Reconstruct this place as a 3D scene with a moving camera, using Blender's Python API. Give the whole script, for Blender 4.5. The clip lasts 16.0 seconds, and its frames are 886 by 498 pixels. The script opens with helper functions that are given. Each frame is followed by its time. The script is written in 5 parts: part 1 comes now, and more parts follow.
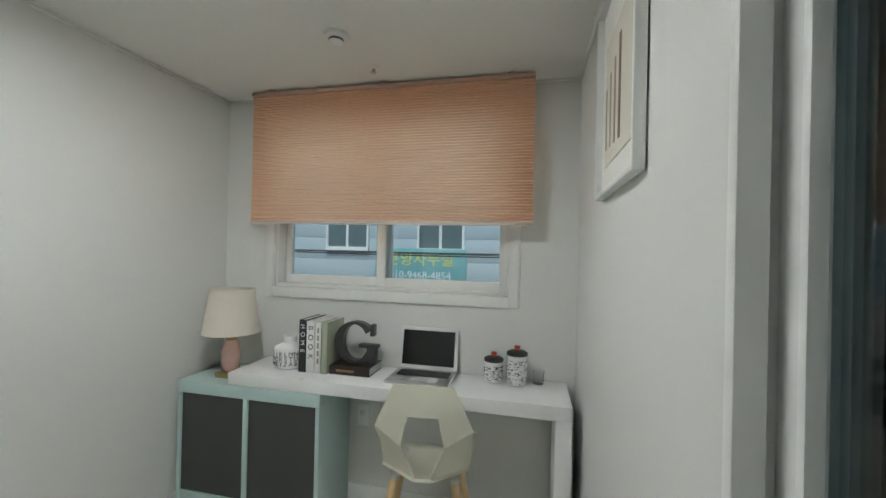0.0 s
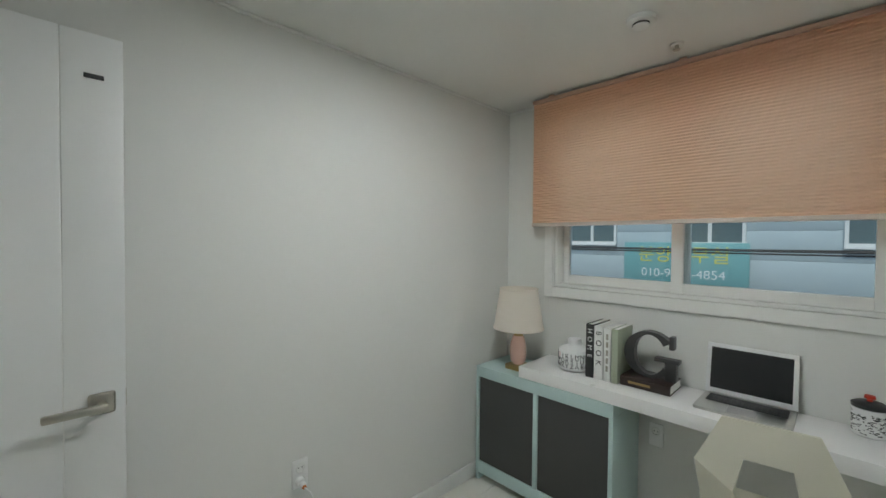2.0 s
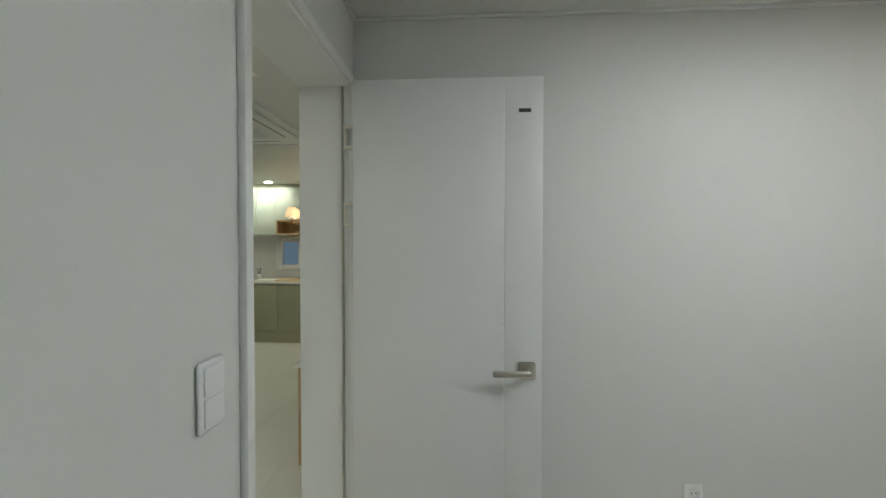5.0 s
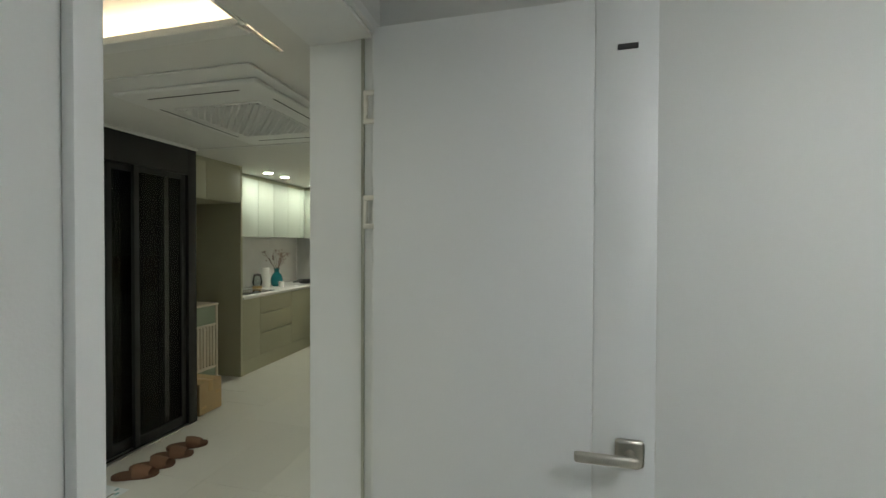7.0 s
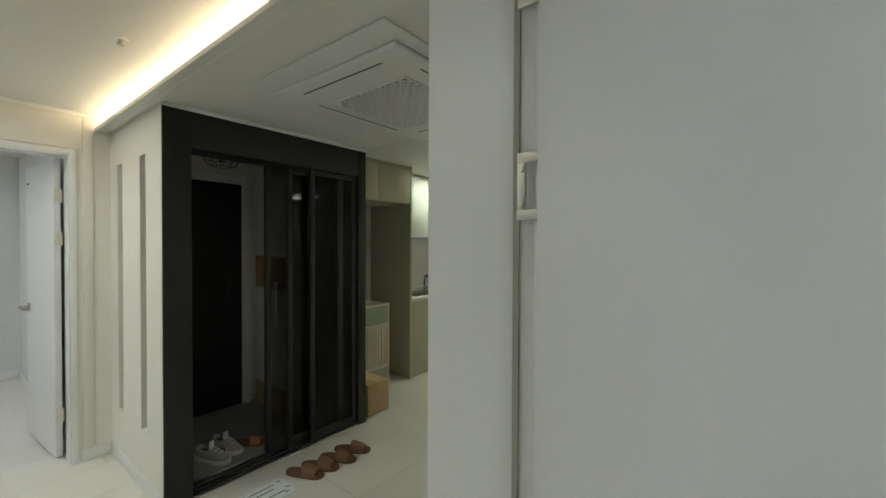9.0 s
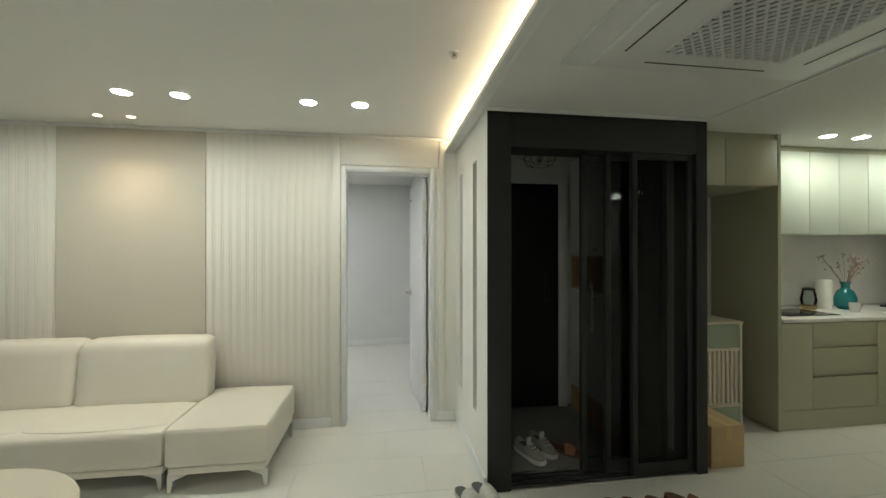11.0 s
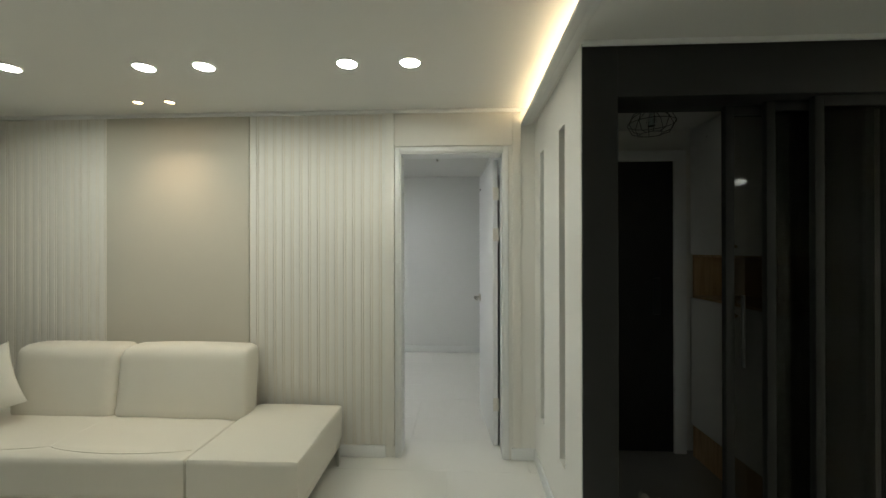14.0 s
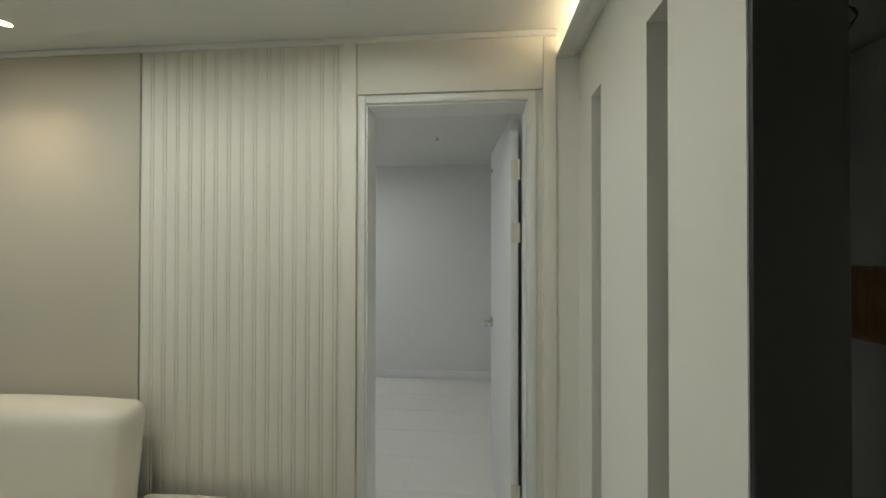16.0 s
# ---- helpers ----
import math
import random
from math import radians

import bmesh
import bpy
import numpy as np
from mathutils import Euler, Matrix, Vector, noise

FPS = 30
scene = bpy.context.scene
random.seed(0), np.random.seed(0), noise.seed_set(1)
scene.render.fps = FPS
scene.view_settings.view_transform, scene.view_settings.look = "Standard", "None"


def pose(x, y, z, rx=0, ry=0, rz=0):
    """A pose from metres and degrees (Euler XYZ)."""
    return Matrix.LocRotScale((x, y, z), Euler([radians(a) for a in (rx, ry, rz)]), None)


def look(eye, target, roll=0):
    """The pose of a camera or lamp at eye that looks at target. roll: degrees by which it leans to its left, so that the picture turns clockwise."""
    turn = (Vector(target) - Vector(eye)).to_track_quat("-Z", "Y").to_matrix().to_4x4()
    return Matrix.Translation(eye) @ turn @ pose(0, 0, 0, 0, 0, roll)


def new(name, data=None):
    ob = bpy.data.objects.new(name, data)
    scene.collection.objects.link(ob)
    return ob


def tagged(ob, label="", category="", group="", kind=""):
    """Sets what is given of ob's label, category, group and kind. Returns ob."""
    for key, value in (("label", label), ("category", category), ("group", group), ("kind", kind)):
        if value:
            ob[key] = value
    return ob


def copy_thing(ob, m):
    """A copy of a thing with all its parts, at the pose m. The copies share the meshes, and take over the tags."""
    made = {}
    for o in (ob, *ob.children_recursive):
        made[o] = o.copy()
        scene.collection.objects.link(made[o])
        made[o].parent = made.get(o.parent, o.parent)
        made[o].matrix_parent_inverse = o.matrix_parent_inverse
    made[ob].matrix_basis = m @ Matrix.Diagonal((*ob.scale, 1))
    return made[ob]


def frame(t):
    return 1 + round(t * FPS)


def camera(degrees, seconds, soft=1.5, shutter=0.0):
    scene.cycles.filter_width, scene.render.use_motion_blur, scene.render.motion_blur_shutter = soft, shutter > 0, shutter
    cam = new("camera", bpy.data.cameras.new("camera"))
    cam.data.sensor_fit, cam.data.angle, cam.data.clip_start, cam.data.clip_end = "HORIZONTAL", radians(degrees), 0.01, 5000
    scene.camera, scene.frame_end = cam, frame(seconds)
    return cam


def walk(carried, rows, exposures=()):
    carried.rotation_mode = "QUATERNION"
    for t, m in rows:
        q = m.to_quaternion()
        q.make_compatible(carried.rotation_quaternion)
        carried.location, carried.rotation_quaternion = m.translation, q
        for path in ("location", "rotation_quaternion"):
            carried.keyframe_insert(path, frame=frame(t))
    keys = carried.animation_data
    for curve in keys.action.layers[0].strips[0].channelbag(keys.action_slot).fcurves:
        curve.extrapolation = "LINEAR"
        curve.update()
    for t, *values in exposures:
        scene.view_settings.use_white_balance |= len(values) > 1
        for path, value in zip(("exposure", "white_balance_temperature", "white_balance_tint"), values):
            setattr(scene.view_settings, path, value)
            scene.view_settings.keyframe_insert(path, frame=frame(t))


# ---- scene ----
cam = camera(96.2, 16.0)
PATH = [
    (0, (-1.867, -0.648, 1.42), (-1.424, -2.599, 1.429), 1.3),
    (0.5, (-1.822, -0.649, 1.413), (-1.058, -2.497, 1.417), 1.4),
    (1, (-1.718, -0.602, 1.424), (-0.756, -2.355, 1.414), 1.3),
    (1.5, (-1.639, -0.556, 1.453), (-0.477, -2.184, 1.416), 0.9),
    (2, (-1.606, -0.557, 1.465), (-0.185, -1.963, 1.421), 0.5),
    (2.5, (-1.58, -0.544, 1.469), (0.087, -1.648, 1.424), 0.3),
    (3, (-1.565, -0.523, 1.459), (0.289, -1.273, 1.42), 0.2),
    (3.5, (-1.567, -0.501, 1.449), (0.388, -0.924, 1.414), 0.2),
    (4, (-1.574, -0.474, 1.454), (0.419, -0.631, 1.416), 0.2),
    (4.5, (-1.575, -0.44, 1.449), (0.425, -0.426, 1.409), 0.1),
    (7, (-1.09, -0.455, 1.465), (0.854, 0.015, 1.44), 0.2),
    (7.5, (-0.963, -0.443, 1.457), (0.926, 0.212, 1.431), 0.2),
    (8, (-0.818, -0.356, 1.461), (1.01, 0.455, 1.436), 0.0),
    (8.5, (-0.686, -0.299, 1.465), (1.046, 0.703, 1.441), 0.1),
    (9, (-0.567, -0.242, 1.474), (1.003, 0.995, 1.447), 0.2),
    (9.5, (-0.481, -0.191, 1.459), (0.79, 1.353, 1.441), 0.1),
    (10, (-0.43, -0.103, 1.413), (0.462, 1.688, 1.414), 0.0),
    (12.5, (-0.397, 0.201, 1.399), (-0.467, 2.2, 1.408), -0.1),
    (13, (-0.387, 0.292, 1.395), (-0.465, 2.29, 1.403), -0.1),
    (13.5, (-0.34, 0.457, 1.398), (-0.421, 2.455, 1.405), -0.1),
    (14, (-0.308, 0.642, 1.395), (-0.401, 2.64, 1.399), -0.1),
    (14.5, (-0.314, 0.874, 1.421), (-0.413, 2.871, 1.421), -0.1),
    (15, (-0.305, 1.103, 1.414), (-0.4, 3.101, 1.411), -0.1),
    (15.5, (-0.295, 1.35, 1.395), (-0.379, 3.348, 1.411), -0.1),
    (16, (-0.251, 1.619, 1.408), (-0.411, 3.615, 1.426), 0.1),
]
walk(cam, [(t, look(eye, target, roll)) for t, eye, target, roll in PATH],
     exposures=[(0, 0.12), (1, 0.0), (4.5, 0.0), (7, 0.0), (10, 0.07), (12.5, -0.07), (14, -0.3), (14.5, -0.33), (16, -0.52)])

# ---- world and large lights ----
world = bpy.data.worlds.new("world")
scene.world = world
world.use_nodes = True
wn = world.node_tree.nodes
sky = wn.new("ShaderNodeTexSky")
sky.sky_type = "NISHITA"
sky.sun_disc = False
sky.sun_elevation, sky.sun_rotation = radians(56), radians(10)
world.node_tree.links.new(sky.outputs[0], wn["Background"].inputs[0])
wn["Background"].inputs[1].default_value = 0.15
sun = new("sun", bpy.data.lights.new("sun", "SUN"))
sun.data.energy, sun.data.angle, sun.data.color = 2.6, radians(12), (1.0, 0.96, 0.9)
sun.matrix_world = look((0, 8, 12), (1.5, 0, 0))

BED_LIGHT, ROOM_LIGHT = 38.0, 24.0      # bedroom ceiling panel and added spare-room light, W/m2/sr
DOWNLIGHT, KITCHEN_LIGHT = 165.0, 115.0
COVE = 18.0


def spot(name, at, to, watts, colour, size, blend):
    lamp = new(name, bpy.data.lights.new(name, "SPOT"))
    lamp.data.energy, lamp.data.color = watts, colour
    lamp.data.spot_size, lamp.data.spot_blend, lamp.data.shadow_soft_size = radians(size), blend, 0.03
    lamp.matrix_world = look(at, to)
    return lamp


for sx in (-2.35, -2.145):
    spot("wall_spot", (sx, 3.06, 2.31), (sx + 0.02, 3.29, 0.6), 8.5, (1.0, 0.74, 0.48), 84, 1.0)

day = new("window_daylight", bpy.data.lights.new("window_daylight", "AREA"))
day.data.shape, day.data.size, day.data.size_y = "RECTANGLE", 1.3, 0.5
day.data.energy, day.data.color = 1.2, (0.93, 0.97, 1.0)
day.matrix_world = look((-1.04, -2.95, 1.88), (-1.04, 0, 1.88))


# ---- materials ----
def mat(name, colour, rough=0.5, metal=0.0, vary=0.04, scale=6.0, bump=0.0, bump_scale=150.0, random_tint=0.0, sheen=0.0, coat=0.0):
    m = bpy.data.materials.new(name)
    m.use_nodes = True
    n, l = m.node_tree.nodes, m.node_tree.links
    b = n["Principled BSDF"]
    b.inputs["Roughness"].default_value, b.inputs["Metallic"].default_value = rough, metal
    b.inputs["Sheen Weight"].default_value, b.inputs["Coat Weight"].default_value = sheen, coat
    co = n.new("ShaderNodeTexCoord")
    big, fine = n.new("ShaderNodeTexNoise"), n.new("ShaderNodeTexNoise")
    big.inputs["Scale"].default_value, fine.inputs["Scale"].default_value = scale, bump_scale
    big.inputs["Detail"].default_value, fine.inputs["Detail"].default_value = 5, 3
    for tex in (big, fine):
        l.new(co.outputs["Object"], tex.inputs["Vector"])
    ramp = n.new("ShaderNodeMapRange")
    ramp.inputs[3].default_value, ramp.inputs[4].default_value = 1 - vary, 1 + vary
    l.new(big.outputs[0], ramp.inputs[0])
    mix = n.new("ShaderNodeVectorMath")
    mix.operation = "SCALE"
    mix.inputs[0].default_value = colour
    l.new(ramp.outputs[0], mix.inputs[3])
    out = mix.outputs[0]
    if random_tint:
        info, r2, m2 = n.new("ShaderNodeObjectInfo"), n.new("ShaderNodeMapRange"), n.new("ShaderNodeVectorMath")
        r2.inputs[3].default_value, r2.inputs[4].default_value = 1 - random_tint, 1 + random_tint
        m2.operation = "SCALE"
        l.new(info.outputs["Random"], r2.inputs[0])
        l.new(out, m2.inputs[0])
        l.new(r2.outputs[0], m2.inputs[3])
        out = m2.outputs[0]
    l.new(out, b.inputs["Base Color"])
    r3 = n.new("ShaderNodeMapRange")
    r3.inputs[3].default_value, r3.inputs[4].default_value = max(rough - 0.06, 0.02), min(rough + 0.06, 1)
    l.new(big.outputs[0], r3.inputs[0])
    l.new(r3.outputs[0], b.inputs["Roughness"])
    if bump:
        bp = n.new("ShaderNodeBump")
        bp.inputs["Strength"].default_value, bp.inputs["Distance"].default_value = bump, 0.002
        l.new(fine.outputs[0], bp.inputs["Height"])
        l.new(bp.outputs[0], b.inputs["Normal"])
    return m


def grain(name, dark, light, rough=0.5, stretch=(1, 12, 12), scale=3.0):
    m = mat(name, light, rough)
    n, l = m.node_tree.nodes, m.node_tree.links
    co, mp, tex, ramp = n.new("ShaderNodeTexCoord"), n.new("ShaderNodeMapping"), n.new("ShaderNodeTexNoise"), n.new("ShaderNodeValToRGB")
    mp.inputs["Scale"].default_value = stretch
    tex.inputs["Scale"].default_value, tex.inputs["Detail"].default_value = scale, 6
    tex.inputs["Distortion"].default_value = 0.6
    l.new(co.outputs["Object"], mp.inputs[0])
    l.new(mp.outputs[0], tex.inputs["Vector"])
    l.new(tex.outputs[0], ramp.inputs[0])
    ramp.color_ramp.elements[0].position, ramp.color_ramp.elements[1].position = 0.35, 0.65
    ramp.color_ramp.elements[0].color, ramp.color_ramp.elements[1].color = (*dark, 1), (*light, 1)
    l.new(ramp.outputs[0], n["Principled BSDF"].inputs["Base Color"])
    return m


def glow(name, colour, strength):
    m = bpy.data.materials.new(name)
    m.use_nodes = True
    b = m.node_tree.nodes["Principled BSDF"]
    b.inputs["Base Color"].default_value = (0.8, 0.8, 0.8, 1)
    b.inputs["Emission Color"].default_value, b.inputs["Emission Strength"].default_value = (*colour, 1), strength
    return m


def glass(name, colour, rough=0.0, ior=1.5):
    m = bpy.data.materials.new(name)
    m.use_nodes = True
    n, l = m.node_tree.nodes, m.node_tree.links
    n.remove(n["Principled BSDF"])
    tr, gl, fr, mx = n.new("ShaderNodeBsdfTransparent"), n.new("ShaderNodeBsdfGlossy"), n.new("ShaderNodeFresnel"), n.new("ShaderNodeMixShader")
    tr.inputs[0].default_value = (*colour, 1)
    gl.inputs["Roughness"].default_value = rough
    fr.inputs[0].default_value = ior
    l.new(fr.outputs[0], mx.inputs[0])
    l.new(tr.outputs[0], mx.inputs[1])
    l.new(gl.outputs[0], mx.inputs[2])
    l.new(mx.outputs[0], n["Material Output"].inputs[0])
    return m


def cloth_through(name, colour, through_weight):
    m = mat(name, colour, 0.9, vary=0.03, bump=0.1, bump_scale=700)
    n, l = m.node_tree.nodes, m.node_tree.links
    tl, mx = n.new("ShaderNodeBsdfTranslucent"), n.new("ShaderNodeMixShader")
    tl.inputs[0].default_value = (*colour, 1)
    mx.inputs[0].default_value = through_weight
    l.new(n["Principled BSDF"].outputs[0], mx.inputs[1])
    l.new(tl.outputs[0], mx.inputs[2])
    l.new(mx.outputs[0], n["Material Output"].inputs[0])
    return m


WALL = mat("wall_paper", (0.72, 0.725, 0.70), 0.75, vary=0.012, scale=2, bump=0.12, bump_scale=260)
WALL_LIVING = mat("living_wall_paper", (0.80, 0.785, 0.73), 0.7, vary=0.012, scale=2, bump=0.1, bump_scale=260)
CEILING = mat("ceiling_paper", (0.74, 0.74, 0.71), 0.85, vary=0.012, scale=2, bump=0.15, bump_scale=300)
TRIM = mat("white_trim", (0.78, 0.785, 0.765), 0.35, vary=0.01)
DOOR = mat("white_door_film", (0.76, 0.77, 0.77), 0.4, vary=0.012, scale=3, bump=0.05, bump_scale=300)
TILE = mat("pale_stone_tile", (0.74, 0.725, 0.67), 0.33, vary=0.025, scale=5, bump=0.02, bump_scale=120, random_tint=0.015)
GROUT = mat("tile_grout", (0.68, 0.665, 0.61), 0.8)
FLUTE = mat("cream_fluted_panel", (0.78, 0.755, 0.69), 0.5, vary=0.015, bump=0.06, bump_scale=300)
FLUTE_GROOVE = mat("flute_groove", (0.78, 0.72, 0.61), 0.6)
BEIGE = mat("beige_feature_paper", (0.555, 0.522, 0.44), 0.65, vary=0.02, bump=0.15, bump_scale=350)
BLACK = mat("black_painted_aluminium", (0.0125, 0.0125, 0.0115), 0.55, vary=0.08, scale=12, bump=0.05)
SMOKE = glass("smoked_glass", (0.5, 0.5, 0.48), 0.0, 1.24)
CLEAR = glass("clear_glass", (0.86, 0.92, 0.92))
THIN_GLASS = glass("thin_clear_glass", (0.95, 0.96, 0.96), 0.0, 1.06)
BALCONY_GLASS = glass("balcony_glass", (0.82, 0.88, 0.87), 0.0, 1.5)
LEATHER = mat("cream_leather", (0.74, 0.70, 0.605), 0.45, vary=0.02, scale=8, bump=0.22, bump_scale=330)
SILVER = mat("brushed_silver", (0.62, 0.62, 0.6), 0.3, 1.0, vary=0.05)
NICKEL = mat("satin_nickel", (0.55, 0.52, 0.46), 0.36, 1.0, vary=0.04, bump=0.04)
SAGE = mat("sage_green_film", (0.42, 0.415, 0.30), 0.42, vary=0.02, bump=0.03)
SAGE_PALE = mat("pale_green_film", (0.56, 0.60, 0.53), 0.4, vary=0.02, bump=0.03)
MARBLE = grain("white_marble", (0.66, 0.655, 0.64), (0.8, 0.79, 0.77), 0.22, (1, 1.6, 0.7), 1.4)
STONE = mat("white_worktop", (0.78, 0.77, 0.74), 0.25, vary=0.02)
OAK = grain("oak", (0.42, 0.27, 0.14), (0.56, 0.38, 0.21), 0.5, (10, 10, 1), 4)
BEECH = grain("beech", (0.62, 0.43, 0.22), (0.72, 0.53, 0.30), 0.5, (10, 10, 1), 5)
WHITE = mat("white_laminate", (0.82, 0.82, 0.815), 0.3, vary=0.01)
MINT = mat("mint_metal", (0.50, 0.645, 0.635), 0.4, vary=0.015, bump=0.04)
CHARCOAL = mat("charcoal_panel", (0.058, 0.059, 0.058), 0.55, vary=0.05, bump=0.1)
CHAIR = mat("cream_plastic", (0.70, 0.68, 0.57), 0.42, vary=0.015, bump=0.03)
BLIND = cloth_through("terracotta_pleated_cloth", (0.92, 0.64, 0.465), 0.74)
CURTAIN = cloth_through("cream_curtain", (0.84, 0.79, 0.67), 0.2)
HINGE = mat("pale_hinge_metal", (0.72, 0.69, 0.62), 0.4, 0.5, vary=0.03)
SHADE = cloth_through("ivory_shade", (0.86, 0.80, 0.72), 0.4)
PINK = mat("pink_ceramic", (0.72, 0.47, 0.40), 0.22, vary=0.02, coat=0.3)
BRASS = mat("aged_brass", (0.42, 0.30, 0.14), 0.35, 1.0)
DARK = mat("dark_plastic", (0.02, 0.02, 0.02), 0.4)
RED = mat("red_knob", (0.62, 0.06, 0.03), 0.35)
PAPER = mat("paper", (0.78, 0.77, 0.73), 0.8, vary=0.03)
INK = mat("ink", (0.03, 0.03, 0.03), 0.6)
CARD = mat("cardboard", (0.50, 0.36, 0.19), 0.8, vary=0.06, scale=9, bump=0.15)
TAPE = mat("packing_tape", (0.56, 0.38, 0.17), 0.3)
TAN = mat("brown_slipper", (0.20, 0.10, 0.055), 0.75, vary=0.08, bump=0.3, bump_scale=500)
TAN_DARK = mat("slipper_sole", (0.14, 0.07, 0.04), 0.8)
GREY_TILE = mat("grey_entrance_tile", (0.27, 0.26, 0.24), 0.4, vary=0.08, bump=0.1)
GLASS_TEAL = mat("teal_glass", (0.02, 0.20, 0.22), 0.08, vary=0.02)
SCREEN = mat("black_screen", (0.015, 0.016, 0.018), 0.12)
GREY = mat("grey_knit", (0.34, 0.32, 0.28), 0.95, vary=0.12, scale=60, bump=0.9, bump_scale=90)
FACADE = mat("white_siding", (0.45, 0.53, 0.56), 0.7, vary=0.03)
TEAL = mat("teal_banner", (0.20, 0.44, 0.45), 0.6)
YELLOW = mat("yellow_lettering", (0.75, 0.70, 0.12), 0.6)
PALE_TEXT = mat("white_lettering", (0.8, 0.85, 0.85), 0.6)
LAMP_GLOW = glow("led_diffuser", (0.96, 1.0, 0.90), DOWNLIGHT)
KITCHEN_GLOW = glow("kitchen_led", (0.95, 1.0, 0.84), KITCHEN_LIGHT)
WARM_GLOW = glow("warm_bulb", (1.0, 0.68, 0.36), 22.0)
BED_GLOW = glow("bedroom_panel", (0.945, 1.0, 1.0), BED_LIGHT)
KITCHEN_PANEL = glow("kitchen_panel", (0.95, 1.0, 0.90), 17.0)
ROOM_GLOW = glow("spare_room_fill", (0.93, 0.97, 1.0), ROOM_LIGHT)
COVE_GLOW = glow("cove_strip", (1.0, 0.78, 0.50), COVE)


# ---- mesh helpers ----
base_of = {}


def box(bm, x0, x1, y0, y1, z0, z1, bevel=0.0, segments=2, turn=None):
    g = bmesh.ops.create_cube(bm, size=1.0)["verts"]
    for v in g:
        v.co = Vector((x0 + (v.co.x + 0.5) * (x1 - x0), y0 + (v.co.y + 0.5) * (y1 - y0), z0 + (v.co.z + 0.5) * (z1 - z0)))
    if turn:
        bmesh.ops.transform(bm, matrix=turn, verts=g)
    if bevel:
        edges = {e for v in g for e in v.link_edges}
        bmesh.ops.bevel(bm, geom=list(edges), offset=bevel, segments=segments, profile=0.5, affect="EDGES")
    return bm


def bx(*a, **k):
    return box(bmesh.new(), *a, **k)


def lathe(bm, profile, steps=32, at=(0, 0, 0), cap=True):
    rings = []
    for r, z in profile:
        rings.append([bm.verts.new((at[0] + r * math.cos(2 * math.pi * i / steps), at[1] + r * math.sin(2 * math.pi * i / steps), at[2] + z)) for i in range(steps)])
    for a, b in zip(rings, rings[1:]):
        for i in range(steps):
            bm.faces.new((a[i], a[(i + 1) % steps], b[(i + 1) % steps], b[i]))
    if cap:
        bm.faces.new(rings[0][::-1])
        bm.faces.new(rings[-1])
    return bm


def lat(*a, **k):
    return lathe(bmesh.new(), *a, **k)


def rod(bm, a, b, r0, r1=None, steps=10):
    r1 = r0 if r1 is None else r1
    a, b = Vector(a), Vector(b)
    turn = (b - a).to_track_quat("Z", "Y").to_matrix()
    rings = [[bm.verts.new(p + turn @ Vector((r * math.cos(2 * math.pi * i / steps), r * math.sin(2 * math.pi * i / steps), 0))) for i in range(steps)] for p, r in ((a, r0), (b, r1))]
    for i in range(steps):
        bm.faces.new((rings[0][i], rings[0][(i + 1) % steps], rings[1][(i + 1) % steps], rings[1][i]))
    bm.faces.new(rings[0][::-1])
    bm.faces.new(rings[1])
    return bm


def prism(bm, outline, axis, lo, hi):
    """An outline of (u, v) pushed from lo to hi along an axis."""
    def at(u, v, w):
        return {"x": (w, u, v), "y": (u, w, v), "z": (u, v, w)}[axis]
    a = [bm.verts.new(at(u, v, lo)) for u, v in outline]
    b = [bm.verts.new(at(u, v, hi)) for u, v in outline]
    n = len(a)
    bm.faces.new(a)
    bm.faces.new(b[::-1])
    for i in range(n):
        bm.faces.new((a[i], b[i], b[(i + 1) % n], a[(i + 1) % n]))
    bmesh.ops.recalc_face_normals(bm, faces=bm.faces[:])
    return bm


def smooth(mesh, angle):
    for p in mesh.polygons:
        p.use_smooth = True
    mesh.set_sharp_from_angle(angle=radians(angle))


def mesh_of(name, bm, material):
    me = bpy.data.meshes.new(name)
    bm.to_mesh(me)
    bm.free()
    me.materials.append(material)
    smooth(me, 35)
    return me


def thing(name, at, label, category, group="", rz=0.0, kind=""):
    ob = new(name)
    ob.empty_display_size = 0.1
    ob.matrix_basis = pose(*at, 0, 0, rz)
    base_of[ob] = Vector(at)
    return tagged(ob, label, category, group, kind)


def part(name, bm, material, parent, label="", world=True):
    """One mesh under a thing or a part; world: the mesh is given in the room's coordinates."""
    base = base_of[parent]
    if world:
        bmesh.ops.translate(bm, vec=-base, verts=bm.verts[:])
    ob = new(name, mesh_of(name, bm, material))
    ob.parent = parent
    base_of[ob] = base
    return tagged(ob, label)


def solid(name, bm, material, label="", category="", kind="structure", group=""):
    ob = new(name, mesh_of(name, bm, material))
    base_of[ob] = Vector((0, 0, 0))
    return tagged(ob, label, category, group, kind)


def wall(name, boxes, material, label):
    bm = bmesh.new()
    for b in boxes:
        box(bm, *b)
    return solid(name, bm, material, label, "wall")


def lettering(name, words, size, m, material, parent, depth=0.001):
    cu = bpy.data.curves.new(name, "FONT")
    cu.body, cu.size, cu.extrude, cu.align_x, cu.align_y = words, size, depth, "CENTER", "CENTER"
    tmp = new(name + "_curve", cu)
    me = bpy.data.meshes.new_from_object(tmp.evaluated_get(bpy.context.evaluated_depsgraph_get()))
    bpy.data.objects.remove(tmp)
    me.materials.clear()
    me.materials.append(material)
    me.transform(Matrix.Translation(-base_of[parent]) @ m)
    ob = new(name, me)
    ob.parent = parent
    base_of[ob] = base_of[parent]
    return ob


